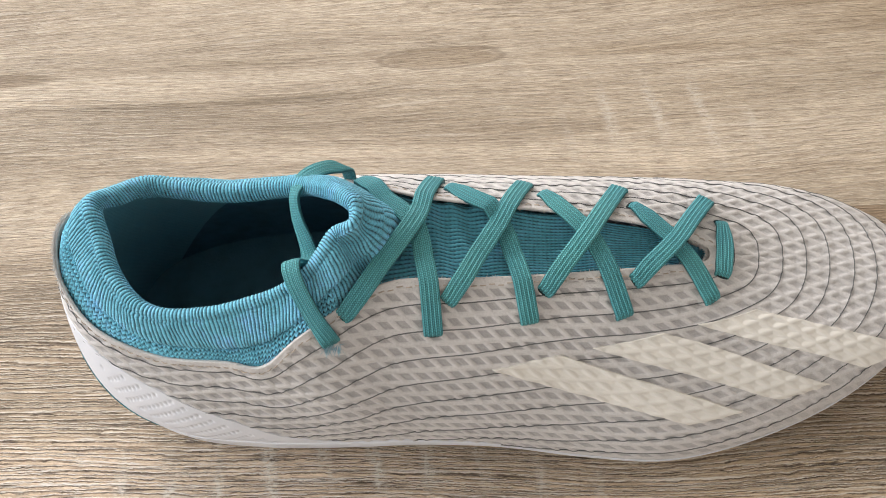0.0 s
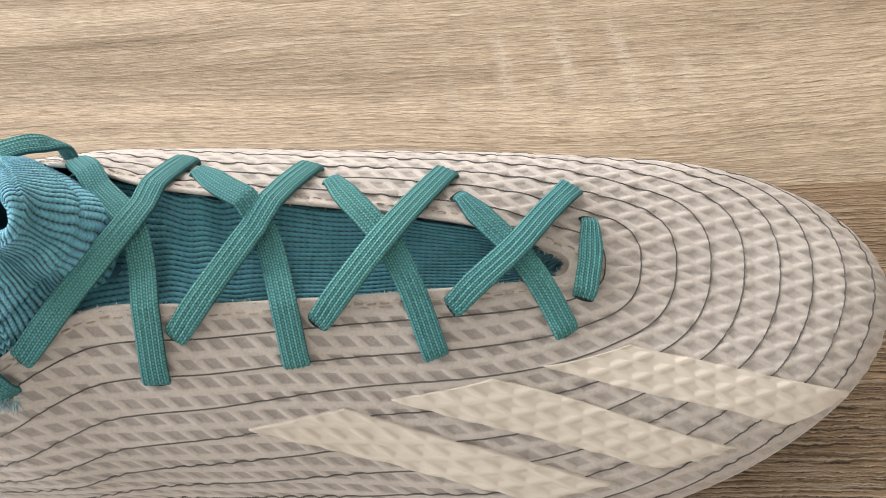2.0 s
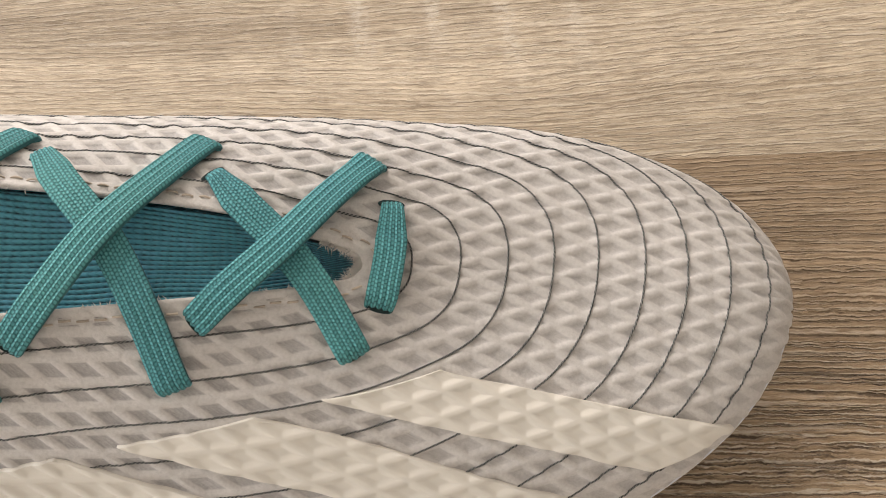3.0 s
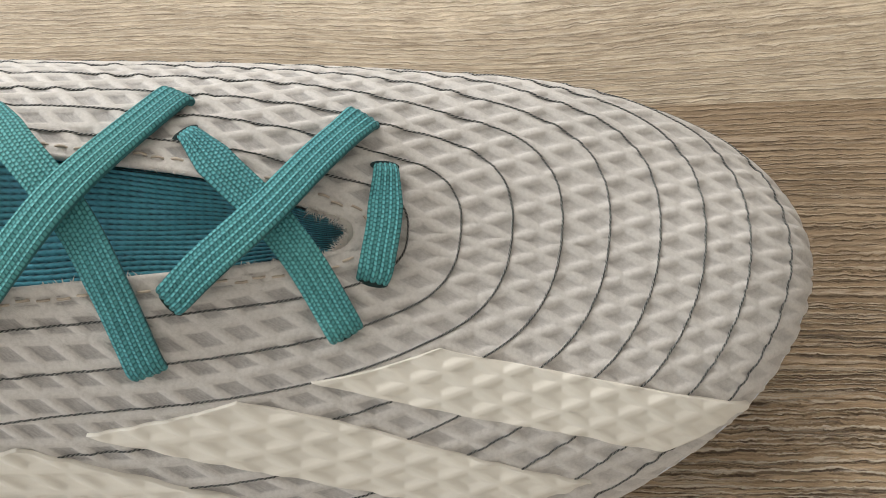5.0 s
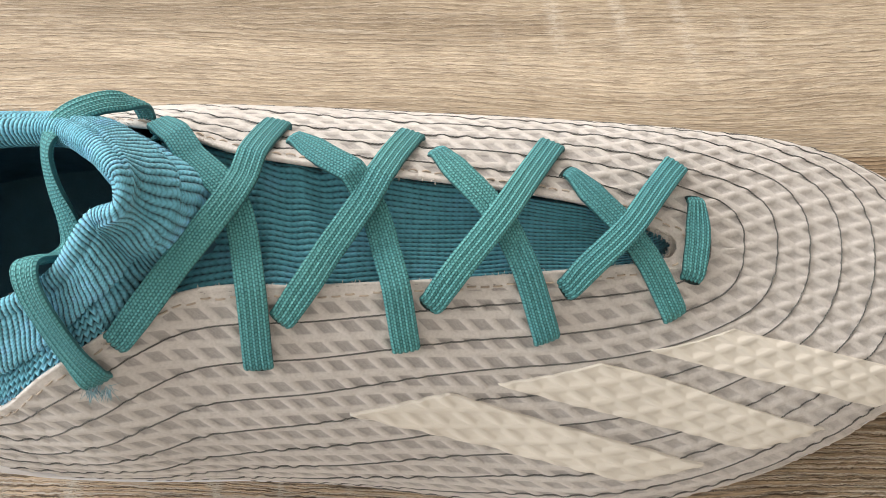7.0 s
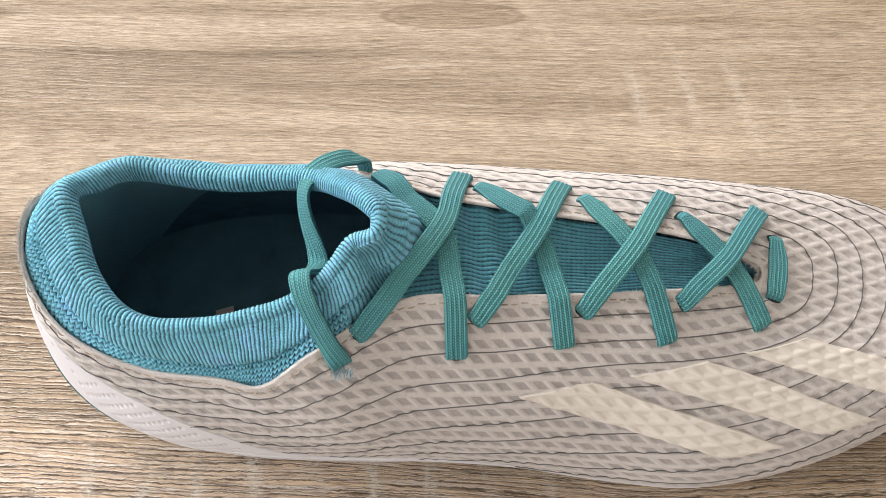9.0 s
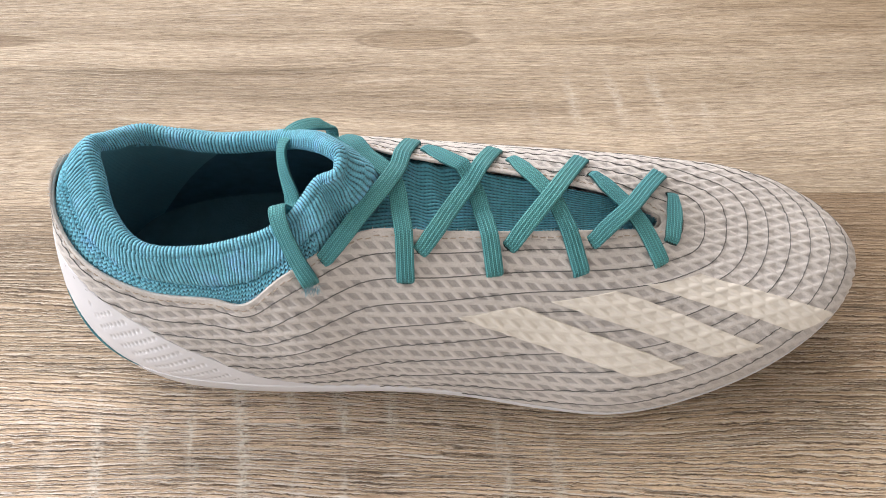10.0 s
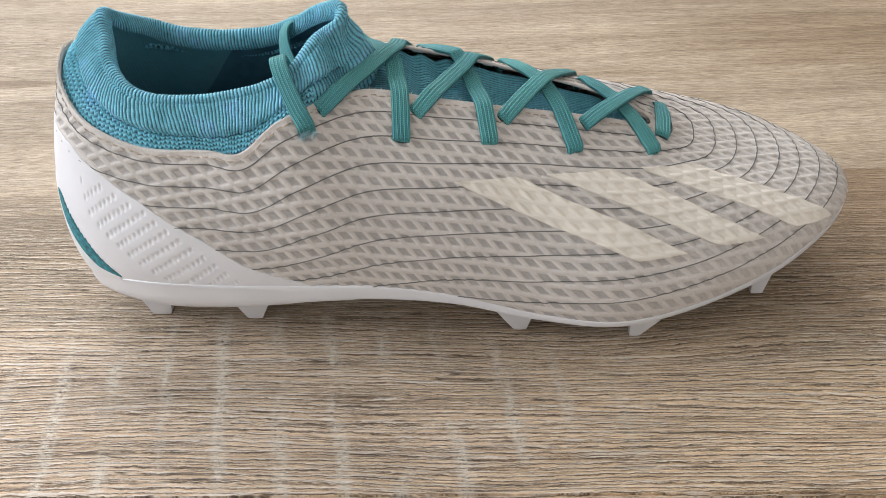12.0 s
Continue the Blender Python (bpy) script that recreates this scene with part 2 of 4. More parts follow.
def upper_material():
    m, n, l, b = material("white_mesh_textile", 0.62, sheen=0.15)
    uv = coords(n, "UV")
    px, py, _ = split(n, l, uv)
    def ridge(v):
        f = math_node(n, l, "FRACT", v)
        return math_node(n, l, "ABSOLUTE", math_node(n, l, "SUBTRACT", f, 0.5))
    d = math_node(n, l, "MAXIMUM", ridge(px), ridge(py))
    cell = n.new("ShaderNodeMapRange")
    l.new(d, cell.inputs[0])
    cell.inputs[1].default_value, cell.inputs[2].default_value = 0.25, 0.32
    cell.inputs[3].default_value, cell.inputs[4].default_value = 1.0, 0.0
    o = coords(n)
    grain = noise_node(n, l, o, 900, 3)
    weave = noise_node(n, l, mapped(n, l, uv, (6, 14, 1)), 3, 2)
    stain = noise_node(n, l, o, 30, 3)
    white = ramp(n, l, stain, [(0.35, (0.60, 0.566, 0.547)), (0.65, (0.668, 0.631, 0.612))])
    hatch = noise_node(n, l, mapped(n, l, uv, (14, 2.2, 1), (3, 1, 0), (0, 0, 45)), 1.0, 3, 0.7)
    inside = ramp(n, l, math_node(n, l, "MULTIPLY", math_node(n, l, "ADD", weave, hatch), 0.5), [(0.34, (0.30, 0.282, 0.28)), (0.5, (0.42, 0.395, 0.388)), (0.66, (0.53, 0.50, 0.49))])
    # the cells are shallower and paler over the toe
    ox, _, _ = split(n, l, o)
    toe = n.new("ShaderNodeMapRange")
    toe.interpolation_type = "SMOOTHSTEP"
    l.new(ox, toe.inputs[0])
    for q, v in zip((1, 2, 3, 4), (0.06, 0.125, 0.95, 0.45)):
        toe.inputs[q].default_value = v
    fac = math_node(n, l, "MULTIPLY", cell.outputs[0], toe.outputs[0])
    cloth = noise_node(n, l, o, 1500, 4, 0.75)
    tint = ramp(n, l, cloth, [(0.3, (0.84, 0.835, 0.83)), (0.55, (1, 1, 1)), (0.75, (1.07, 1.07, 1.07))])
    l.new(mix(n, l, 1.0, mix(n, l, fac, white, inside), tint, "MULTIPLY"), b.inputs["Base Color"])
    bump(n, l, b, math_node(n, l, "ADD", grain, math_node(n, l, "ADD", weave, hatch)), 0.0003, 0.5)
    return m


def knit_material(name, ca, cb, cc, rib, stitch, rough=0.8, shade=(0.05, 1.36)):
    """UV counts ribs across u and rows of stitches along v; the stitches of a rib form a chain of small Vs."""
    m, n, l, b = material(name, rough, sheen=0.1)
    uv = coords(n, "UV")
    u, v, _ = split(n, l, uv)
    f = math_node(n, l, "FRACT", u)
    tri = math_node(n, l, "ABSOLUTE", math_node(n, l, "SUBTRACT", f, 0.5))
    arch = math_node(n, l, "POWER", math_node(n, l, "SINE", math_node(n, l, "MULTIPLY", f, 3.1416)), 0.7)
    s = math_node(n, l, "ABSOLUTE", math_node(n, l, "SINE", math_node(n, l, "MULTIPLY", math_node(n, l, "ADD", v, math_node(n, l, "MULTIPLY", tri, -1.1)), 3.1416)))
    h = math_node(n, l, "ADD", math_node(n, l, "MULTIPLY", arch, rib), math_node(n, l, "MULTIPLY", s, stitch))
    o = coords(n)
    mel = noise_node(n, l, o, 90, 6, 0.8)
    fib = noise_node(n, l, o, 1700, 3, 0.7)
    tuft = noise_node(n, l, o, 520, 3, 0.6)
    tint = ramp(n, l, mel, [(0.3, ca), (0.52, cb), (0.72, cc)])
    # colour darkened low in the knit: shade painted between ribs and stitches
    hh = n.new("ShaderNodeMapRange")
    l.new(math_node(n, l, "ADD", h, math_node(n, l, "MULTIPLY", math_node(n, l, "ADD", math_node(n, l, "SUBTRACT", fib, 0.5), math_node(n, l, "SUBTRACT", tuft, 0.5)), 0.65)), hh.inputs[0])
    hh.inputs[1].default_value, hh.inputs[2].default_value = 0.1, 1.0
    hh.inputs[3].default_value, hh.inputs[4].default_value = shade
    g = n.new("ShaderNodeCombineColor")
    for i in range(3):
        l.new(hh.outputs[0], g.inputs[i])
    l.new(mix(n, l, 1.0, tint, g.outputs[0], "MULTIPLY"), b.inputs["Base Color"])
    bump(n, l, b, math_node(n, l, "ADD", h, math_node(n, l, "MULTIPLY", fib, 0.5)), 0.0003, 0.7)
    return m


def lace_material():
    """Flat weave: u counts the yarns across, v the picks along; each column of round picks is set half a pick on."""
    m, n, l, b = material("teal_woven_lace", 0.7, sheen=0.03)
    uv = coords(n, "UV")
    u, v, _ = split(n, l, uv)
    col_id = math_node(n, l, "FLOOR", u)
    f = math_node(n, l, "FRACT", u)
    odd = math_node(n, l, "MULTIPLY", math_node(n, l, "FRACT", math_node(n, l, "MULTIPLY", col_id, 0.5)), 4.0)
    way = math_node(n, l, "SUBTRACT", odd, 1.0)
    stagger = math_node(n, l, "ADD", v, math_node(n, l, "MULTIPLY", odd, 0.25))
    slant = math_node(n, l, "ADD", stagger, math_node(n, l, "MULTIPLY", math_node(n, l, "MULTIPLY", f, way), 0.16))
    a = math_node(n, l, "ABSOLUTE", math_node(n, l, "SINE", math_node(n, l, "MULTIPLY", slant, 3.1416)))
    c = math_node(n, l, "SINE", math_node(n, l, "MULTIPLY", f, 3.1416))
    h = math_node(n, l, "POWER", math_node(n, l, "MULTIPLY", a, c), 0.6)
    o = coords(n)
    fib = noise_node(n, l, o, 1600, 2)
    big = noise_node(n, l, o, 40, 2)
    # colour follows the weave height, so shade is painted between the picks
    t = math_node(n, l, "ADD", h, math_node(n, l, "MULTIPLY", math_node(n, l, "SUBTRACT", fib, 0.5), 0.22))
    col = ramp(n, l, t, [(0.10, (0.024, 0.13, 0.143)), (0.5, (0.058, 0.272, 0.293)), (1.0, (0.095, 0.375, 0.40))])
    col = mix(n, l, 1.0, col, ramp(n, l, big, [(0.3, (0.85, 0.9, 0.95)), (0.7, (1.12, 1.05, 1.0))]), "MULTIPLY")
    l.new(col, b.inputs["Base Color"])
    bump(n, l, b, math_node(n, l, "ADD", h, math_node(n, l, "MULTIPLY", fib, 0.3)), 0.0003, 0.7)
    return m


def plain(name, col, rough, noise_scale=60, amount=0.12, spec=0.5, grain=0.0, sub=0.0):
    m, n, l, b = material(name, rough)
    o = coords(n)
    k = noise_node(n, l, o, noise_scale, 4)
    lo, hi = tuple(c * (1 - amount) for c in col), tuple(min(1, c * (1 + amount)) for c in col)
    l.new(ramp(n, l, k, [(0.3, lo), (0.7, hi)]), b.inputs["Base Color"])
    b.inputs["Specular IOR Level"].default_value = spec
    if sub:
        b.inputs["Subsurface Weight"].default_value = sub
        b.inputs["Subsurface Radius"].default_value = (0.004, 0.004, 0.004)
    if grain:
        bump(n, l, b, noise_node(n, l, o, noise_scale * 12, 3), grain, 0.5)
    return m


def thread_material():
    m, n, l, b = material("grey_twisted_thread", 0.7)
    u, v, _ = split(n, l, coords(n, "UV"))
    t = math_node(n, l, "SINE", math_node(n, l, "MULTIPLY", math_node(n, l, "ADD", u, v), 6.2832))
    l.new(ramp(n, l, math_node(n, l, "MULTIPLY_ADD", t, 0.5), [(0.58, (0.014, 0.017, 0.018)), (0.86, (0.36, 0.35, 0.34))]), b.inputs["Base Color"])
    return m


WOOD = wood_material()
UPPER = upper_material()
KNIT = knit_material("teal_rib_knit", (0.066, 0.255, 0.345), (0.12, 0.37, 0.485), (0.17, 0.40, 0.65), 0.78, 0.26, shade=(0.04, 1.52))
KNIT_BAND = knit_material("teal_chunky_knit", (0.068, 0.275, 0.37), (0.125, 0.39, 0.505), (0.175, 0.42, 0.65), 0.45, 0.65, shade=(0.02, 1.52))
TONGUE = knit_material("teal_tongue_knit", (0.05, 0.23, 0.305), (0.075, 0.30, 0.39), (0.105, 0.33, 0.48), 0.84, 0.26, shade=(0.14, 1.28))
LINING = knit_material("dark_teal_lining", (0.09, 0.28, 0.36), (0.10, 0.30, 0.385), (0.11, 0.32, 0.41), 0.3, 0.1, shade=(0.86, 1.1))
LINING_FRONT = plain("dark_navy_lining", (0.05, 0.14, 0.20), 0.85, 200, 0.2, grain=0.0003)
INSOLE = plain("insole_foam", (0.058, 0.155, 0.21), 0.85, 90, 0.2, grain=0.0004)
LACE = lace_material()
PLATE = plain("white_moulded_plastic", (0.74, 0.75, 0.80), 0.32, 40, 0.03, sub=0.15)
PANEL = plain("white_heel_film", (0.735, 0.74, 0.79), 0.4, 60, 0.03, grain=0.0001)
STRIPE = plain("cream_print_film", (0.75, 0.705, 0.645), 0.42, 120, 0.03, grain=0.0001)
TEAL_FILM = plain("teal_heel_film", (0.018, 0.20, 0.25), 0.55, 600, 0.7, grain=0.0006)
THREAD = thread_material()
KNIT_FUZZ = plain("teal_fibre", (0.13, 0.38, 0.46), 0.9)
PALE_FIBRE = plain("pale_blue_fibre", (0.30, 0.48, 0.56), 0.9, 300, 0.4)
WHITE_THREAD = plain("white_thread", (0.66, 0.63, 0.60), 0.7)
HEM_THREAD = plain("tan_thread", (0.50, 0.42, 0.35), 0.7, 200, 0.3)
EYELET_SHADE = plain("eyelet_shade", (0.012, 0.03, 0.032), 0.9)
GREY_PRINT = plain("grey_print", (0.52, 0.50, 0.49), 0.7)
WALL_PAINT = plain("white_wall_paint", (0.75, 0.73, 0.70), 0.9, 6, 0.03, grain=0.001)
FLOOR_MAT = plain("beige_floor", (0.42, 0.36, 0.29), 0.6, 3, 0.15)
EDGE_BAND = plain("oak_edge_band", (0.28, 0.21, 0.15), 0.5, 30, 0.2)
FRAME_PAINT = plain("white_window_frame", (0.8, 0.8, 0.79), 0.4, 10, 0.02)


# ---- mesh helpers ----
def mesh_ob(name, verts, faces, mat, parent=None, label="", uv=None, smooth=True):
    me = bpy.data.meshes.new(name)
    me.from_pydata([tuple(v) for v in verts], [], faces)
    if uv is not None:
        layer = me.uv_layers.new(name="UVMap")
        idx = np.empty(len(me.loops), dtype=np.int32)
        me.loops.foreach_get("vertex_index", idx)
        layer.data.foreach_set("uv", np.asarray(uv, dtype=np.float32)[idx].ravel())
    if smooth:
        me.polygons.foreach_set("use_smooth", [True] * len(me.polygons))
    me.materials.append(mat)
    me.update()
    ob = new(name, me)
    if parent is not None:
        ob.parent = parent
        ob.matrix_parent_inverse = parent.matrix_world.inverted()
    if label:
        tagged(ob, label)
    return ob


def grid(name, P, mat, parent=None, label="", uv=None, wrap=False, smooth=True, keep=None):
    """A sheet from an array of points [i, j]; wrap closes it in i; keep: which quads to build."""
    a, b = P.shape[:2]
    rows = a if wrap else a - 1
    i, j = np.meshgrid(np.arange(rows), np.arange(b - 1), indexing="ij")
    k = (i + 1) % a
    q = np.stack([i * b + j, k * b + j, k * b + j + 1, i * b + j + 1], -1)
    if keep is not None:
        q = q[keep[:rows, :b - 1]]
    q = q.reshape(-1, 4)
    return mesh_ob(name, P.reshape(-1, 3), q.tolist(), mat, parent, label, None if uv is None else uv.reshape(-1, 2), smooth)


def part(name, bm, mat, parent=None, label="", smooth=False):
    me = bpy.data.meshes.new(name)
    bm.to_mesh(me)
    bm.free()
    me.materials.append(mat)
    if smooth:
        me.polygons.foreach_set("use_smooth", [True] * len(me.polygons))
    ob = new(name, me)
    if parent is not None:
        ob.parent = parent
        ob.matrix_parent_inverse = parent.matrix_world.inverted()
    return tagged(ob, label) if label else ob


def box(lo, hi, bevel=0.0):
    bm = bmesh.new()
    bmesh.ops.create_cube(bm, size=1)
    for v in bm.verts:
        v.co = [lo[k] + (v.co[k] + 0.5) * (hi[k] - lo[k]) for k in range(3)]
    if bevel:
        bmesh.ops.bevel(bm, geom=bm.edges[:], offset=bevel, segments=2, affect="EDGES")
    return bm


# ---- boot surface ----
def ring(ctrl, u):
    """A closed smooth curve through control points, at u (1 per point)."""
    c = np.asarray(ctrl, float)
    m = len(c)
    u = np.mod(np.asarray(u, float), m)
    i = np.floor(u).astype(int)
    t = (u - i)[..., None] if c.ndim > 1 else u - i
    p0, p1, p2, p3 = c[(i - 1) % m], c[i % m], c[(i + 1) % m], c[(i + 2) % m]
    return 0.5 * (2 * p1 + (p2 - p0) * t + (2 * p0 - 5 * p1 + 4 * p2 - p3) * t ** 2 + (3 * p1 - p0 - 3 * p2 + p3) * t ** 3)


def curve(ctrl, t):
    """An open smooth curve through control points, t from 0 to 1."""
    c = np.asarray(ctrl, float)
    c = np.concatenate([2 * c[:1] - c[1:2], c, 2 * c[-1:] - c[-2:-1]])
    m = len(c) - 3
    s = np.clip(np.asarray(t, float), 0, 1) * m
    i = np.minimum(np.floor(s).astype(int), m - 1)
    f = (s - i)[..., None] if c.ndim > 1 else s - i
    p0, p1, p2, p3 = c[i], c[i + 1], c[i + 2], c[i + 3]
    return 0.5 * (2 * p1 + (p2 - p0) * f + (2 * p0 - 5 * p1 + 4 * p2 - p3) * f ** 2 + (3 * p1 - p0 - 3 * p2 + p3) * f ** 3)


# feather line, where the upper meets the sole, from the heel along the striped side to the toe and back
BASE = [(-0.1335, 0.1680, 0.0180), (-0.1280, 0.1480, 0.0200), (-0.1160, 0.1350, 0.0265), (-0.0950, 0.1260, 0.0310), (-0.0700, 0.1230, 0.0305), (-0.0500, 0.1225, 0.0290),
        (-0.0300, 0.1230, 0.0270), (-0.0120, 0.1235, 0.0260), (0.0150, 0.1230, 0.0230), (0.0450, 0.1207, 0.0165), (0.0750, 0.1200, 0.0137), (0.1050, 0.1263, 0.0179),
        (0.1347, 0.1389, 0.0246), (0.1571, 0.1567, 0.0312), (0.1674, 0.1789, 0.0291), (0.1596, 0.1985, 0.0259), (0.1342, 0.2111, 0.0242), (0.1041, 0.2172, 0.0165),
        (0.0700, 0.2200, 0.0130), (0.0350, 0.2210, 0.0160), (0.0000, 0.2190, 0.0230), (-0.0300, 0.2160, 0.0280), (-0.0600, 0.2140, 0.0310), (-0.0900, 0.2110, 0.0310),
        (-0.1150, 0.2030, 0.0280), (-0.1285, 0.1880, 0.0210)]
# top line of the white textile round collar and lacing
TOP = [(-.1203, .1703, .1022), (-.1180, .1562, .0978), (-.1075, .1432, .0902), (-.088, .1358, .0847), (-.066, .1335, .0845), (-.054, .132, .0843),
       (-.040, .139, .0925), (-.016, .155, .093), (.010, .159, .0865), (.037, .163, .0795), (.060, .167, .0735), (.077, .1705, .068),
       (.0852, .1732, .0645), (.0874, .1754, .0631), (.0877, .1770, .0629), (.0865, .1788, .0640), (.079, .1803, .0685), (.066, .183, .0735),
       (.045, .184, .080), (.020, .184, .0875), (-.005, .1855, .0925), (-.028, .192, .0915), (-.058, .1975, .083), (-.088, .197, .0865),
       (-.109, .190, .092), (-.1172, .1825, .0985)]
SLOPE = [68, 70, 72, 72, 72, 69, 49, 32, 28, 27, 27, 26, 22, 23, 21, 15, 18, 15, 20, 29, 35, 47, 59, 70, 70, 68]
LOWER = [0.35, 0.35, 0.35, 0.35, 0.35, 0.35, 0.39, 0.42, 0.41, 0.38, 0.38, 0.31, 0.23, 0.18, 0.21, 0.19, 0.32, 0.37, 0.42, 0.42, 0.42, 0.40, 0.37, 0.35, 0.35, 0.35]
UPPER_K = [0.35, 0.35, 0.35, 0.35, 0.35, 0.38, 0.39, 0.43, 0.43, 0.38, 0.40, 0.43, 0.45, 0.51, 0.52, 0.55, 0.51, 0.42, 0.35, 0.31, 0.29, 0.31, 0.35, 0.35, 0.35, 0.35]
BULGE = [0.0065, 0.0065, 0.0055, 0.0040, 0.0030, 0.0024, 0.0021, 0.0024, 0.0024, 0.0022, 0.0033, 0.0031, 0.0013, 0.0019, 0.0021, 0.0031, 0.0023, 0.0013, 0.0009, 0.0003, 0.0015, 0.0028, 0.0039, 0.0040, 0.0060, 0.0070]
N_U = len(BASE)


def surface(u, v):
    """The bare outside of the upper: u round the boot, v from the feather line (0) to the top line (1)."""
    u, v = np.broadcast_arrays(np.asarray(u, float), np.asarray(v, float))
    b, t = ring(BASE, u), ring(TOP, u)
    d = ring(BASE, u + 0.02) - ring(BASE, u - 0.02)
    out = np.stack([d[..., 1], -d[..., 0], 0 * u], -1)
    out /= np.linalg.norm(out, axis=-1, keepdims=True)
    away = b - t
    away[..., 2] = 0
    size = np.linalg.norm(b - t, axis=-1, keepdims=True)
    flat = np.linalg.norm(away, axis=-1, keepdims=True)
    away = 0.5 * out + 0.5 * away / np.maximum(flat, 1e-5)
    away /= np.linalg.norm(away, axis=-1, keepdims=True)
    s = np.radians(ring(SLOPE, u))[..., None]
    h1 = b + out * ring(BULGE, u)[..., None] + np.array([0, 0, 1.0]) * size * ring(LOWER, u)[..., None]
    h2 = t + size * ring(UPPER_K, u)[..., None] * (away * np.cos(s) - np.array([0, 0, 1.0]) * np.sin(s))
    w = v[..., None]
    return b * (1 - w) ** 3 + 3 * h1 * w * (1 - w) ** 2 + 3 * h2 * w ** 2 * (1 - w) + t * w ** 3


def normals(u, v):
    e = 0.01
    a = surface(u + e, v) - surface(u - e, v)
    v1, v0 = np.minimum(v + e, 1), np.maximum(v - e, 0)
    c = surface(u, v1) - surface(u, v0)
    n = np.cross(a, c)
    return n / np.maximum(np.linalg.norm(n, axis=-1, keepdims=True), 1e-9)


PITCH = 0.0053


def lattice(p):
    """Phases of the diamond mesh on the textile at points p; the mesh turns a little between side and toe."""
    top = np.interp(p[..., 0], [-.12, -.02, .0875, .13, .16, .175], [.11, .102, .066, .052, .044, .036])
    dy, dz = p[..., 1] - 0.178, np.minimum(p[..., 2] - top, 0)
    w = np.where(dy < 0, -1, 1) * np.sqrt(dy ** 2 + dz ** 2 * np.clip(np.abs(dy) / 0.01, 0, 1))
    k = np.clip((p[..., 0] - 0.02) / 0.095, 0, 1)
    rot = -17 + 14 * k * k * (3 - 2 * k)
    x = p[..., 0] - 0.07
    out = []
    for side in (1, -1):
        # phase along one yarn direction, constant along the other
        o = np.radians(rot - 26 * side)
        out.append((-np.sin(o) * x + np.cos(o) * w) * side / (PITCH * math.sin(radians(52))))
    return np.stack(out, -1)


def relief(ph):
    """Height of the diamond mesh, 0 in a cell to 1 on a rib."""
    d = np.abs(ph - np.floor(ph) - 0.5).max(-1)
    t = np.clip((d - 0.14) / 0.32, 0, 1)
    return t * t * (3 - 2 * t)
# ---- end of boot surface ----


# ---- the room ----
def room():
    lo, hi, zf, zc, th = (-2.2, -1.9), (2.2, 1.8), -0.75, 1.85, 0.12
    tagged(part("floor", box((lo[0] - th, lo[1] - th, zf - 0.1), (hi[0] + th, hi[1] + th, zf)), FLOOR_MAT), "plain beige room floor", "floor", kind="structure")
    tagged(part("ceiling", box((lo[0] - th, lo[1] - th, zc), (hi[0] + th, hi[1] + th, zc + 0.1)), WALL_PAINT), "plain white room ceiling", "ceiling", kind="structure")
    tagged(part("wall_south", box((lo[0], lo[1] - th, zf), (hi[0], lo[1], zc)), WALL_PAINT), "plain white painted wall", "wall", kind="structure")
    tagged(part("wall_east", box((hi[0], lo[1] - th, zf), (hi[0] + th, hi[1] + th, zc)), WALL_PAINT), "plain white painted wall", "wall", kind="structure")

    def opening_wall(name, along, span, at, hole, sill):
        bm = bmesh.new()
        for a, c in (((span[0], zf), (hole[0], zc)), ((hole[1], zf), (span[1], zc)), ((hole[0], zf), (hole[1], sill[0])), ((hole[0], sill[1]), (hole[1], zc))):
            ends = ((a[0], at, a[1]), (c[0], at + th, c[1])) if along == "x" else ((at, a[0], a[1]), (at + th, c[0], c[1]))
            piece = box(*ends)
            me = bpy.data.meshes.new("piece")
            piece.to_mesh(me)
            piece.free()
            bm.from_mesh(me)
            bpy.data.meshes.remove(me)
        tagged(part(name, bm, WALL_PAINT), "white painted wall with a window opening", "wall", kind="structure")

    opening_wall("wall_north", "x", (lo[0], hi[0]), hi[1], (-1.85, 0.15), (0.3, 1.66))
    opening_wall("wall_west", "y", (lo[1] - th, hi[1] + th), lo[0] - th, (-0.65, 0.95), (0.65, 1.78))


def table():
    top = new("table")
    top.location = (0.05, 0.35, -0.75)
    bpy.context.view_layer.update()
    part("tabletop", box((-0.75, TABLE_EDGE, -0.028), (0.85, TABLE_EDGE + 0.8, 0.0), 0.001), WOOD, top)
    for x in (-0.70, 0.76):
        for y in (TABLE_EDGE + 0.04, TABLE_EDGE + 0.71):
            part("leg", box((x, y, -0.75), (x + 0.05, y + 0.05, -0.028), 0.002), EDGE_BAND, top)
    top.rotation_euler = (0, 0, radians(0.55))
    return tagged(top, "oak laminate table with a brushed grain top", "table")


TABLE_EDGE = 0.0572
room()
table()


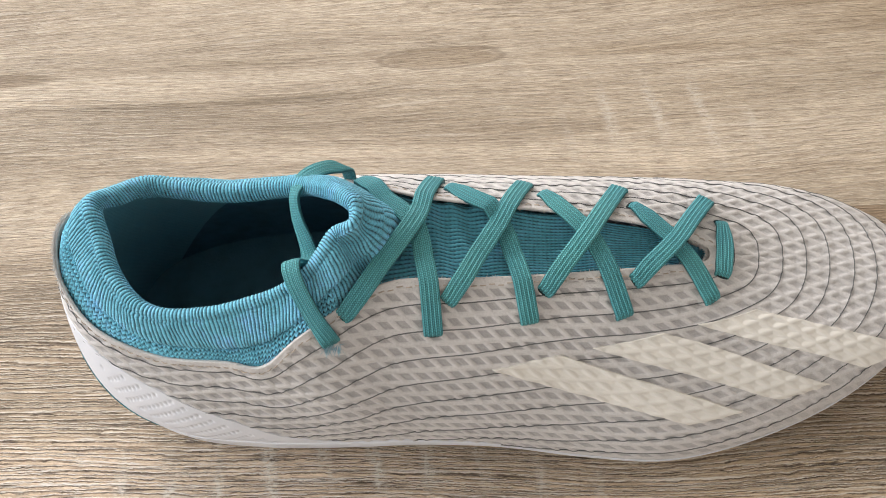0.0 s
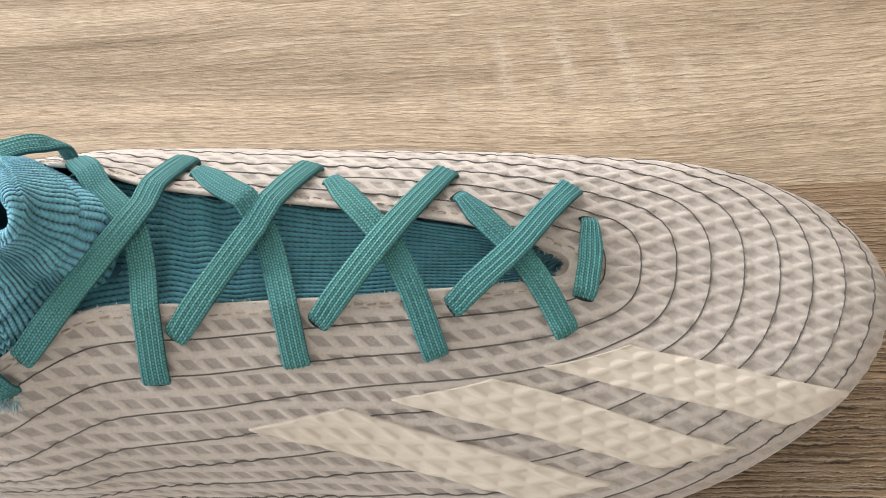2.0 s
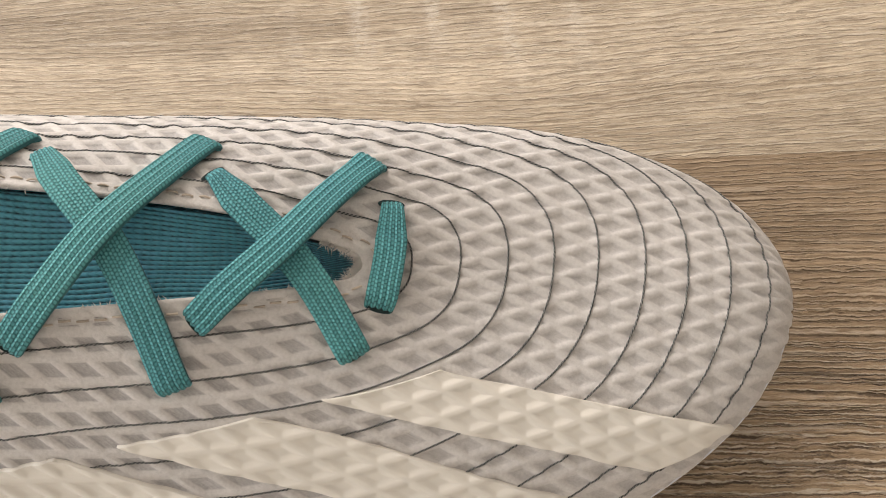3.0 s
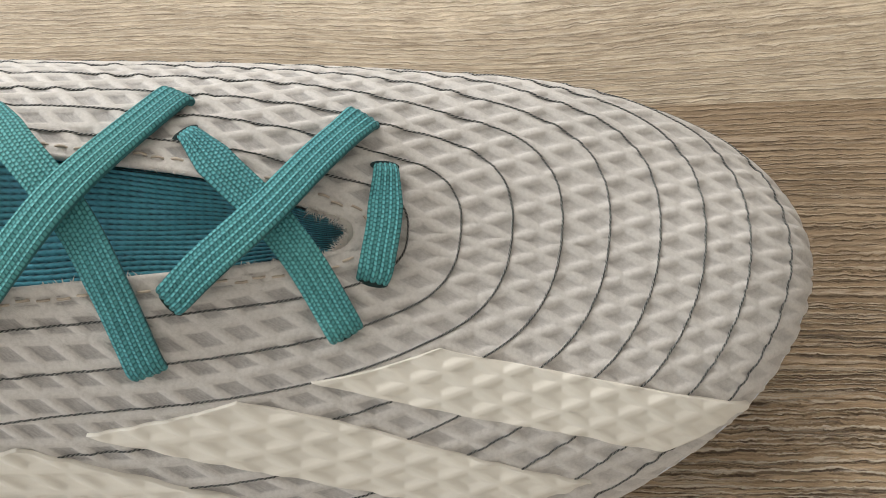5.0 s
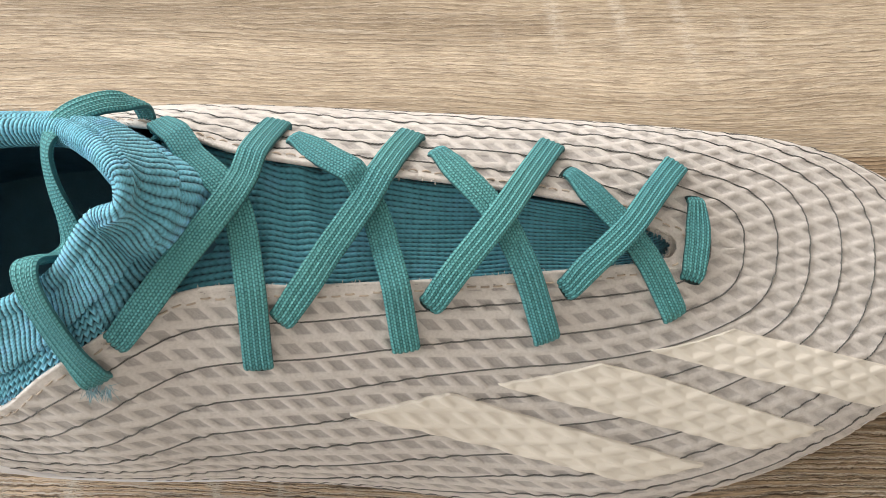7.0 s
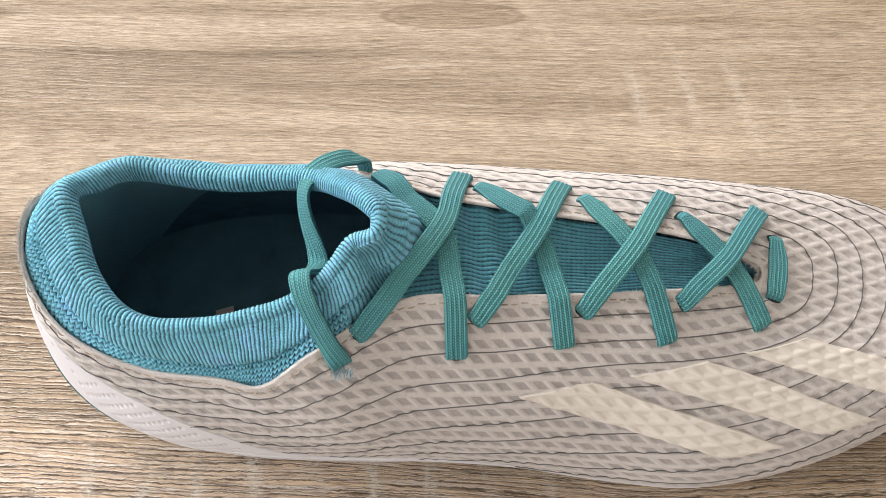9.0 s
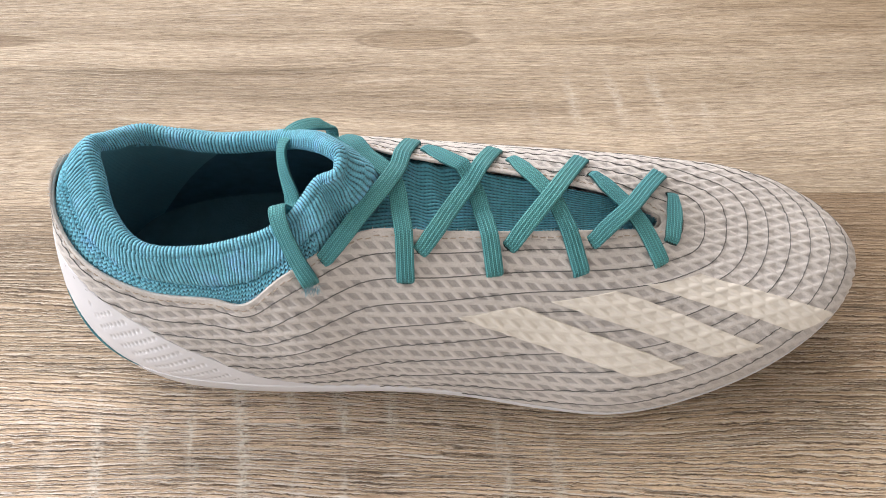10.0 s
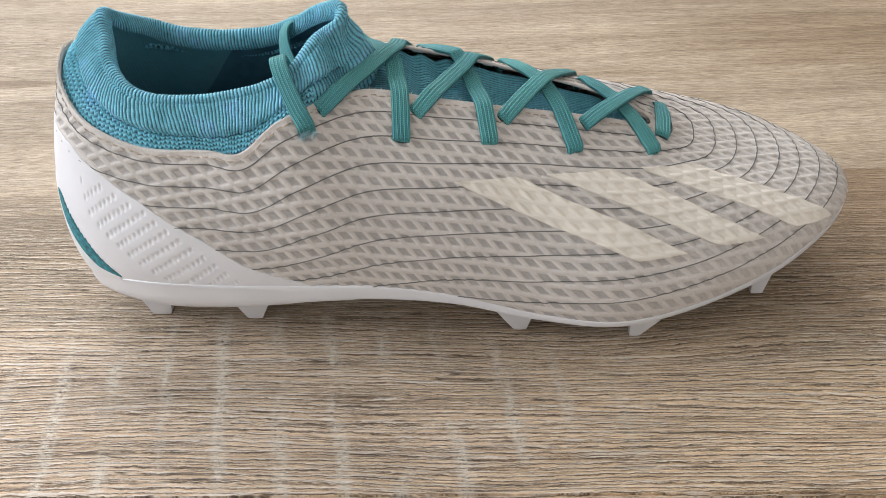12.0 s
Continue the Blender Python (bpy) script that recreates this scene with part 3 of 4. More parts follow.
# ---- the boot ----
def stud(boot_part, x, y, z, top, bottom, lean=0.0):
    bm = bmesh.new()
    loops = []
    for k, (w, d) in ((z, top), (z * 0.45, tuple(0.5 * (a + b) * 0.92 for a, b in zip(top, bottom))), (0.0012, bottom), (0.0, tuple(s * 0.86 for s in bottom))):
        shift = lean * (1 - k / z)
        pts = []
        for i in range(16):
            a = 2 * math.pi * i / 16
            c, s = math.cos(a), math.sin(a)
            r = 1 / max(abs(c), abs(s)) * 0.75 + 0.25
            pts.append(bm.verts.new((x + shift + w * 0.5 * c * r * 0.82, y + d * 0.5 * s * r * 0.82, k)))
        loops.append(pts)
    for a, b in zip(loops, loops[1:]):
        for i in range(16):
            bm.faces.new((a[i], b[i], b[(i + 1) % 16], a[(i + 1) % 16]))
    bm.faces.new(loops[-1])
    bm.normal_update()
    bmesh.ops.recalc_face_normals(bm, faces=bm.faces[:])
    part("stud", bm, PLATE, boot_part, "white moulded stud")


HULL_U, HULL_V = np.meshgrid(np.linspace(0, N_U, 780), np.linspace(0.45, 1, 45), indexing="ij")
HULL, HULL_N = surface(HULL_U, HULL_V).reshape(-1, 3), normals(HULL_U, HULL_V).reshape(-1, 3)


def lifted(p, gap, ends=(0.0025, 0.0025)):
    """Points of a lace pushed clear of the upper, but where its ends go in."""
    d = np.concatenate([[0], np.cumsum(np.linalg.norm(np.diff(p, axis=0), axis=1))])
    q = p.copy()
    for k in range(len(p)):
        i = ((HULL - p[k]) ** 2).sum(1).argmin()
        off = p[k] - HULL[i]
        h = float(off @ HULL_N[i])
        if np.linalg.norm(off) < 0.004 and h < gap:
            q[k] = p[k] + HULL_N[i] * (gap - h) * min(1, d[k] / ends[0]) * min(1, (d[-1] - d[k]) / ends[1])
    w = np.ones(9) / 9
    for a in range(3):
        q[:, a] = np.convolve(np.pad(q[:, a], 4, mode="edge"), w, "valid")
    for k in range(len(p)):
        e = min(d[k], d[-1] - d[k])
        if e < 0.003:
            i = ((HULL - q[k]) ** 2).sum(1).argmin()
            q[k] -= HULL_N[i] * 0.0026 * (1 - e / 0.003) ** 1.5
    return q


def ribbon(name, path, mat, parent, label="", width=0.0064, thick=0.0014, up=None, taper=(1.0, 1.0), ridges=5, weave=(10, 0.00078), step=0.0005):
    """A flat woven band along control points; up gives the way its face looks at each of them."""
    path = np.asarray(path, float)
    length = np.linalg.norm(np.diff(path, axis=0), axis=1).sum()
    n = max(12, int(length / step))
    t = np.linspace(0, 1, n)
    p = lifted(curve(path, t), 0.0014)
    tan = np.gradient(p, axis=0)
    tan /= np.maximum(np.linalg.norm(tan, axis=1, keepdims=True), 1e-9)
    if up is None:
        upv = np.stack([0.12 + 0 * t, (p[:, 1] - 0.176) * 20, 1 + 0 * t], -1)
    else:
        upv = curve(up, t)
    upv = upv / np.linalg.norm(upv, axis=1, keepdims=True)
    run = np.concatenate([[0], np.cumsum(np.linalg.norm(np.diff(p, axis=0), axis=1))])
    for k in range(n):
        flat = 1 - min(run[k], run[-1] - run[k]) / 0.009
        if flat > 0:
            i = ((HULL - p[k]) ** 2).sum(1).argmin()
            w = min(1.0, flat * 1.6)
            upv[k] = upv[k] * (1 - w) + HULL_N[i] * w
    side = np.cross(tan, upv)
    side /= np.linalg.norm(side, axis=1, keepdims=True)
    nor = np.cross(side, tan)
    dist = np.concatenate([[0], np.cumsum(np.linalg.norm(np.diff(p, axis=0), axis=1))])
    ends = np.minimum(1, taper[0] + (1 - taper[0]) * np.clip(dist / 0.011, 0, 1)) * np.minimum(1, taper[1] + (1 - taper[1]) * np.clip((dist[-1] - dist) / 0.006, 0, 1))
    m = 24
    sec = []
    for k in range(m):
        s = -1 + 2 * (k + 0.5) / m
        edge = (1 - abs(s) ** 5) ** 0.5
        sec.append((s * 0.5, edge * (0.5 + 0.22 * abs(math.sin(math.pi * ridges * (s + 1) / 2)))))
    sec = sec + [(a, -b * 0.9) for a, b in reversed(sec)]
    sec = np.array(sec)
    P = p[:, None] + side[:, None] * (sec[None, :, :1] * width * ends[:, None, None]) + nor[:, None] * (sec[None, :, 1:] * thick)
    P = np.concatenate([P, P[:, :1]], 1)
    around = np.concatenate([np.linspace(0, weave[0], m), np.linspace(weave[0], 0, m), [0]])
    uv = np.stack(np.broadcast_arrays(around[None, :], (dist / weave[1])[:, None]), -1)
    grid(name, P, mat, parent, label, uv)
    ends = []
    for order in (range(n), range(n - 1, -1, -1)):
        for k in order:
            i = ((HULL - p[k]) ** 2).sum(1).argmin()
            if (p[k] - HULL[i]) @ HULL_N[i] > -0.0001:
                break
        ends.append((p[k], tan[k] if order.start else -tan[k]))
    return ends


def build_upper(boot):
    nu, nv = 1850, 230
    u = np.linspace(0, N_U, nu, endpoint=False)[:, None]
    v = np.linspace(0, 1, nv)[None, :]
    P, n = surface(u, v), normals(u + 0 * v, v + 0 * u)
    ph = lattice(P)
    tall = np.linalg.norm(np.diff(P, axis=1), axis=-1).sum(1)[:, None]
    hem = (1 - v) * tall
    fade = np.clip(hem / 0.0026, 0, 1)
    low = np.clip((v - 0.02) / 0.04, 0, 1)
    P = P + n * ((relief(ph) * fade + (1 - fade) * 0.8) * low * (v > panel_top(u) - 0.008))[..., None] * 0.00054
    inward = P[:, -1] - P[:, -6]
    inward /= np.linalg.norm(inward, axis=1, keepdims=True)
    inner = [P[:, -1] - n[:, -1] * 0.0004 + inward * 0.0003, P[:, -1] - n[:, -1] * 0.0010 + inward * 0.0002, P[:, -1] - n[:, -1] * 0.0014 - inward * 0.002]
    P = np.concatenate([P, np.stack(inner, 1)], 1)
    ph = np.concatenate([ph] + [ph[:, -1:]] * 3, 1)
    edge = (np.concatenate([hem] + [hem[:, -1:]] * 3, 1) < 0.0024)[..., None]
    ph = np.where(edge, np.round(ph), ph)
    return grid("upper", P, UPPER, boot, "white textile with a raised diamond mesh", ph, wrap=True)


# the sewn lines, counted from the lacing: v at the collar, the instep, the ball, the toe, and back on the other side at the ball and the instep
LINES = [(0.919, 0.91, 0.93, 0.932, 0.938, 0.949),
         (0.775, 0.808, 0.842, 0.865, 0.856, 0.885),
         (0.64, 0.686, 0.761, 0.796, 0.775, 0.795),
         (0.5, 0.559, 0.674, 0.726, 0.683, 0.63),
         (0.35, 0.436, 0.575, 0.655, 0.577, 0.45),
         (0.19, 0.309, 0.475, 0.571, 0.471, 0.266),
         (0.06, 0.175, 0.366, 0.486, 0.356, 0.162),
         (-0.06, 0.058, 0.236, 0.386, 0.226, 0.057),
         (-0.2, -0.05, 0.121, 0.258, 0.115, -0.05)]


def build_lines(upper):
    for k, v0 in enumerate(LINES):
        n = 1500
        u = np.linspace(0.2, N_U - 0.2, n)
        c, i, b, t, b2, i2 = v0
        v = np.interp(u, [0, 4, 7, 9.2, 14, 18.8, 21, 24, N_U], [c, c, i, b, t, b2, i2, c, c])
        keep = (v > 0.03) & (v > panel_top(u) - 0.02)
        ends = np.flatnonzero(keep)
        if len(ends) < 10:
            continue
        u, v = u[ends[0]:ends[-1] + 1], v[ends[0]:ends[-1] + 1]
        n = len(u)
        v = np.convolve(np.pad(v, 40, mode="edge"), np.ones(81) / 81, "valid")
        p, nr = surface(u, v), normals(u, v)
        ph = lattice(p)
        p = p + nr * (0.00022 + 0.00036 * relief(ph))[:, None]
        tan = np.gradient(p, axis=0)
        tan /= np.maximum(np.linalg.norm(tan, axis=1, keepdims=True), 1e-9)
        side = np.cross(nr, tan)
        zig = np.sin(np.arange(n) * 1.9) * 0.00006
        ring_pts = []
        for a in np.linspace(0, 2 * math.pi, 7)[:-1]:
            ring_pts.append(p + side * (zig + 0.00019 * math.cos(a))[:, None] + nr * (0.00019 * math.sin(a)))
        P = np.stack(ring_pts + [ring_pts[0]], 1)
        dist = np.concatenate([[0], np.cumsum(np.linalg.norm(np.diff(p, axis=0), axis=1))])
        uv = np.stack(np.broadcast_arrays(np.linspace(0, 2, 7)[None, :], (dist / 0.00075)[:, None]), -1)
        grid("stitch_line", P, THREAD, upper, "dark grey thread sewn round the upper", uv)


def panel_top(u):
    """Upper edge of the smooth heel film, in v."""
    a = np.minimum(np.mod(u, N_U), N_U - np.mod(u, N_U))
    return np.interp(a, [0, .78, 1.66, 2.4, 3.0, 3.64, 4.54, 5.6, 6.1, 6.11], [.76, .785, .815, .756, .655, .475, .250, .090, .014, -1])


def film(name, U, V, mat, parent, label, lift=0.0006, emboss=0.0004, dent=None):
    """A thin film on the upper over arrays of u and v, with its edges turned down."""
    P, nr = surface(U, V), normals(U, V)
    h = lift + emboss * relief(lattice(P))
    if dent is not None:
        h = h - dent
    rim = P - nr * 0.0002
    P = P + nr * h[..., None]
    P[0], P[-1], P[:, 0], P[:, -1] = rim[0], rim[-1], rim[:, 0], rim[:, -1]
    return grid(name, P, mat, parent, label)


def edge_pad(n):
    t = np.linspace(0, 1, n)
    return np.concatenate([[0, 0.002], t[1:-1], [0.998, 1]])


# each stripe: its two long edges in (u, v)
STRIPES = [([(8.13, 0.641), (8.66, 0.565), (9.19, 0.499), (9.73, 0.438), (10.25, 0.347)], [(8.9, 0.691), (9.41, 0.627), (9.93, 0.563), (10.41, 0.479), (10.88, 0.354)]),
           ([(9.31, 0.715), (9.85, 0.659), (10.39, 0.587), (10.89, 0.489), (11.34, 0.344)], [(10.24, 0.762), (10.76, 0.698), (11.24, 0.6), (11.62, 0.457), (11.9, 0.285)]),
           ([(10.78, 0.776), (11.33, 0.695), (11.8, 0.585), (12.14, 0.45), (12.35, 0.248)], [(12.07, 0.762), (12.48, 0.661), (12.69, 0.538), (12.79, 0.381), (12.88, 0.128)])]


def build_stripes(upper):
    for left, right in STRIPES:
        a, b = curve(left, edge_pad(170)), curve(right, edge_pad(170))
        t = edge_pad(80)[None, :, None]
        q = a[:, None] * (1 - t) + b[:, None] * t
        film("stripe", q[..., 0], q[..., 1], STRIPE, upper, "cream printed stripe on the side", 0.00105, 0.00055)


def build_heel(upper):
    u = np.concatenate([[-6.1], np.linspace(-6.09, 6.09, 1100), [6.1]])[:, None]
    t = edge_pad(150)[None, :]
    top = panel_top(u)
    U, V = u + 0 * t, 0.012 + (top - 0.012) * t
    dent = np.zeros_like(U)
    for r in range(20):
        for k in range(9):
            du, dv = 1.8 + 0.165 * r + 0.074 * k, 0.619 - 0.060 * r + 0.026 * k
            if r + k < 2 or (r == 0 and k > 2) or not 0.05 < dv < panel_top(np.array(du)) - 0.05:
                continue
            for sign in (1, -1):
                a, b = (U * sign - du) / 0.027, (V - dv) / 0.0185
                dent += np.exp(-(a + 0.25 * b) ** 2 - np.abs(b) ** 3)
    film("heel_panel", U, V, PANEL, upper, "smooth white heel film with rows of small dents", 0.0007, 0.0, np.minimum(dent, 1) * 0.00042)
    low_a, low_v = [0, 0.7, 0.96, 1.22, 1.46, 1.76, 2.03, 2.47], [.50, .50, .455, .35, .275, .18, .10, .045]
    t = edge_pad(24)[None, :]
    for sign in (1, -1):
        u = np.linspace(0.94, 2.47, 260)[:, None]
        lo = np.interp(u, low_a, low_v)
        hi = np.interp(u, [0.94, 1.20, 1.62, 1.96, 2.26, 2.47], [.465, .485, .385, .275, .145, .055])
        hi = hi + (0.010 * np.sin(u * 83) + 0.008 * np.sin(u * 151 + 1)) * np.clip((2.4 - u) / 0.3, 0, 1)
        film("heel_strip", sign * u + 0 * t, lo + (hi - lo) * t, TEAL_FILM, upper, "glossy teal strip on the heel", 0.0010, 0.0)
    u = np.linspace(-2.47, 2.47, 200)[:, None]
    hi = np.interp(np.abs(u), low_a, low_v) - 0.004
    film("heel_cup", u + 0 * t, 0.0 + hi * t, PLATE, upper, "white moulded plastic cup behind the heel", 0.0010, 0.0)


def build_edge_stitch(upper):
    """Short stitches along the turned edge of the lacing and collar."""
    u = np.linspace(0, N_U, 6000)
    tall = np.linalg.norm(np.diff(surface(u[:, None], np.linspace(0, 1, 40)[None]), axis=1), axis=-1).sum(1)
    row = 1 - 0.0019 / tall
    p = surface(u, row)
    d = np.concatenate([[0], np.cumsum(np.linalg.norm(np.diff(p, axis=0), axis=1))])
    verts, faces = [], []
    k = 0
    for s0 in np.arange(0.002, d[-1], 0.0029):
        uu = np.interp(np.linspace(s0, s0 + 0.0020, 4), d, u)
        vv = np.interp(uu, u, row) + 0.003 * math.sin(s0 * 900)
        c, nr = surface(uu, vv), normals(uu, vv)
        tan = np.gradient(c, axis=0)
        tan /= np.maximum(np.linalg.norm(tan, axis=1, keepdims=True), 1e-9)
        side = np.cross(nr, tan)
        h = np.array([0.00035, 0.0007, 0.0007, 0.00035])[:, None]
        for q in range(4):
            for a in range(5):
                ang = 2 * math.pi * a / 5
                verts.append(c[q] + nr[q] * (h[q] + 0.0002 * math.sin(ang)) + side[q] * 0.00022 * math.cos(ang))
        for q in range(3):
            for a in range(5):
                i0, i1 = k + q * 5 + a, k + q * 5 + (a + 1) % 5
                faces.append((i0, i1, i1 + 5, i0 + 5))
        k += 20
    tagged(mesh_ob("edge_stitching", verts, faces, HEM_THREAD, upper, "fine off-white stitches along the edge"), kind="stuff")


def build_plate(boot):
    n = 360
    u = np.linspace(0, N_U, n, endpoint=False)
    b = ring(BASE, u)
    d = ring(BASE, u + 0.02) - ring(BASE, u - 0.02)
    out = np.stack([d[:, 1], -d[:, 0], 0 * u], -1)
    out /= np.linalg.norm(out, axis=1, keepdims=True)
    depth = ring([.008, .009, .012, .0145, .0125, .0088, .0044, .0028, .0022, .0020, .0028, .0036, .0050, .006, .007, .008, .007, .0065, .0065, .007, .008, .009, .012, .016, .014, .010], u)
    up = np.array([0, 0, 1.0])
    rows = []
    # the lip that laps up over the textile
    lip = ring([.0016, .0016, .0017, .002, .0034, .0050, .0058, .0056, .0040, .0026, .0016, .0010, .0009, .0009, .0009, .0009] + [.0014] * 10, u)
    size = np.linalg.norm(ring(TOP, u) - b, axis=1)
    lip_v = lip / (3 * size * ring(LOWER, u))
    thin = np.interp(u, [0, 6, 8.5, 16, 18, N_U], [1, 1, 0.35, 0.35, 1, 1])[:, None]
    for f, o in ((1.0, -0.0006), (1.0, 0.0007), (0.9, 0.0010), (0.45, 0.0010)):
        rows.append(surface(u, lip_v * f) + normals(u, lip_v * f) * np.where(o > 0, o * thin, o))
    for o, k in ((0.0010, 0.0), (0.0009, -0.3), (0.0002, -0.6), (-0.0014, -0.85), (-0.0042, -1.0)):
        rows.append(b + out * (o - 0.0010 * (1 - thin)) + up * (k * depth)[:, None])
    edge = rows[-1]
    mid = edge.copy()
    mid[:, 1] = 0.17
    mid[:, 0] = np.clip(mid[:, 0], -0.115, 0.145)
    for f in (0.2, 0.5, 0.8, 1.0):
        q = edge * (1 - f) + mid * f
        q[:, 2] = edge[:, 2] + 0.001 * math.sin(math.pi * f)
        rows.append(q)
    plate = grid("sole_plate", np.stack(rows, 1), PLATE, boot, "glossy white moulded plastic sole plate", wrap=True)
    for x, y, z, t, q, le in ((-.1030, .1430, .020, (.022, .015), (.0100, .0080), .000), (-.0640, .1402, .020, (.027, .017), (.0085, .0080), -.001),
                              (.0360, .1330, .019, (.026, .015), (.0072, .0075), .0030), (.0850, .1290, .011, (.014, .012), (.0056, .0065), -.0030),
                              (.1335, .1510, .025, (.013, .011), (.0062, .0065), -.001)):
        stud(plate, x, y, z, t, q, le)
        stud(plate, x, (0.2075 if x < 0.1 else 0.198) if x > 0 else 0.196, z, t, q, le)
    return plate


RIM = [(-.1052, .1756, .1143), (-.1025, .1662, .1100), (-.0985, .1555, .1045), (-.0879, .1459, .1000), (-.0707, .1451, .0980), (-.0515, .1499, .0981),
       (-.0398, .1553, .1010), (-.0332, .1605, .1069), (-.0288, .1655, .1098), (-.0228, .1662, .1142), (-.0212, .1700, .1166), (-.0235, .1741, .1164), (-.0317, .1818, .1104),
       (-.0416, .1877, .1031), (-.0534, .1900, .0984), (-.0691, .1895, .0978), (-.0835, .1906, .0988), (-.0948, .1898, .1029), (-.1020, .1825, .1093)]
FOOT_U = [0, 1, 2, 3.05, 3.95, 5.15, 6.05, 6.5, 0, 0, 0, 0, 21.2, 21.5, 21.9, 22.4, 22.95, 23.9, 25]
FOOT_FRONT = [(-.0225, .1580, .0885), (-.016, .1620, .0880), (-.0115, .170, .0905), (-.0135, .1805, .0915)]
INNER = [(-.124, .169, .030), (-.121, .150, .030), (-.110, .139, .030), (-.090, .132, .030), (-.068, .129, .030), (-.045, .129, .029),
         (-.020, .130, .028), (.005, .131, .027), (.020, .134, .026), (.030, .142, .025), (.040, .170, .024), (.030, .200, .025), (.005, .209, .027),
         (-.020, .209, .028), (-.045, .208, .029), (-.068, .207, .030), (-.090, .204, .030), (-.110, .197, .030), (-.121, .186, .030)]


def build_sock(boot):
    m = len(RIM)
    n = 2200
    u = np.linspace(0, m, n, endpoint=False)
    tp = ring(TOP, np.array(FOOT_U)) + [0, 0, -.003]
    tp[:, 1] += np.where(tp[:, 1] < 0.168, 0.0012, -0.0012)
    tp[0, 0] += 0.0012
    tp[8:12] = FOOT_FRONT
    r, f, q = ring(RIM, u), ring(tp, u), ring(INNER, u)
    d = ring(RIM, u + 0.05) - ring(RIM, u - 0.05)
    length = np.concatenate([[0], np.cumsum(np.linalg.norm(np.diff(r, axis=0), axis=1))])
    out = np.stack([d[:, 1], -d[:, 0], 0 * u], -1)
    out /= np.linalg.norm(out, axis=1, keepdims=True)
    up = np.array([0, 0, 1.0])
    # outside: chunky knit band below, then a padded rib roll that overhangs it and turns over the rim
    heel = np.clip(1 - np.minimum(u, m - u) / 2.6, 0, 1)[:, None]
    f = f - out * 0.0004 * heel
    front = np.clip(1 - np.abs(u - 9.6) / 2.4, 0, 1)[:, None]
    front = front * front * (3 - 2 * front)
    seam = np.interp(u, [0, 1.5, 3, 4.2, 5.4, 6.6, 8, 11.5, 14, 16, m], [.54, .56, .54, .44, .52, .58, .50, .46, .46, .46, .54])
    seam = seam + 0.012 * np.sin(length * 1900) * np.sin(length * 410) + 0.008 * np.sin(length * 730)
    seam = seam[:, None]
    lo_n, hi_n = 46, 80
    lean = np.interp(u, [0, 7, 9, 12, 18, m], [0, 0.0007, 0.0004, -0.0010, -0.0010, 0])[:, None]
    outer = []
    for j in range(lo_n + hi_n):
        if j < lo_n:
            g = j / (lo_n - 1)
            k = seam * g
            puff = 0.0011 * math.sin(math.pi * g) * (1 - front) - 0.0022 * g ** 6 * (1 - front)
        else:
            g = (j - lo_n) / (hi_n - 1)
            k = seam + (1 - seam) * g - 0.05 * (1 - g) ** 8 * (1 - front)
            roll_out = (1 - (1 - min(1, g / 0.22)) ** 2) ** 0.5 * (1 - 0.62 * g * g)
            puff = (0.0024 - 0.0006 * heel) * roll_out * (1 - front) - 0.0030 * math.sin(math.pi * g) * front
        outer.append(f * (1 - k) + (r + out * (0.0019 + lean) - up * 0.0016) * k + (out + up * 0.4) * puff)
    fat = 0.0019 - 0.0008 * front
    roll = [r + out * (fat * math.cos(a) + lean) + up * (fat * math.sin(a) - 0.0014) for a in np.linspace(0.1, math.pi, 14)]
    inner = []
    for k in np.linspace(0.05, 1, 34):
        inner.append(r + out * (lean - 0.0019 - 0.0006 * math.sin(math.pi * k)) - up * (0.0014 + 0.0048 * k))
    P = np.stack(outer + roll + inner, 1)
    nv = P.shape[1]
    tu = np.gradient(P, axis=0)
    tv = np.gradient(P, axis=1)
    nr = np.cross(tu, tv)
    nr /= np.maximum(np.linalg.norm(nr, axis=-1, keepdims=True), 1e-9)
    ribs = (np.round(length[-1] / 0.00112) * length / length[-1])[:, None]
    vv = np.concatenate([[0], np.cumsum(np.linalg.norm(np.diff(P[n // 4], axis=0), axis=1))]) / 0.0009
    low = np.zeros((n, nv), bool)
    low[:, :lo_n] = True
    side = (np.abs(u - 9.5) > 2.7)[:, None]
    # the ribs wander a little; the band below is a coarse plait
    x, y = ribs, vv[None, :]
    x = x + 0.07 * np.sin(0.45 * y + 1.7 * np.sin(0.31 * x)) + 0.05 * np.sin(1.1 * y + 0.8 * x) + 0.16 * np.sin(0.83 * x) * np.sin(0.21 * x + 1)
    y = y + 0.28 * np.sin(1.3 * x + 2 * np.sin(0.4 * y)) + 0.2 * np.sin(0.37 * x)
    chunky = low & side
    x, y = np.where(chunky, x * 0.86, x), np.where(chunky, y * 0.60, y)
    fr = x - np.floor(x)
    yarn = np.abs(np.sin(math.pi * (y - np.where(chunky, 1.15, 0.8) * np.abs(fr - 0.5))))
    uneven = 0.8 + 0.2 * np.sin(np.floor(x) * 12.9898)
    high = np.where(chunky, 0.42 * np.sin(math.pi * fr) ** 0.6 + 0.58 * yarn, uneven * 0.82 * np.sin(math.pi * fr) ** 0.7 + 0.18 * yarn)
    P = P + nr * (high * np.where(chunky, 0.0010, 0.00046 - 0.00028 * front))[..., None]
    uv = np.stack([x, y], -1)
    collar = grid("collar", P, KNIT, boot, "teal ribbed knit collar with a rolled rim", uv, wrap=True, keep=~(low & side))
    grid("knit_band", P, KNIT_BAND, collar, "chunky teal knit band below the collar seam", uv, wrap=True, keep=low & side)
    rnd = random.Random(11)
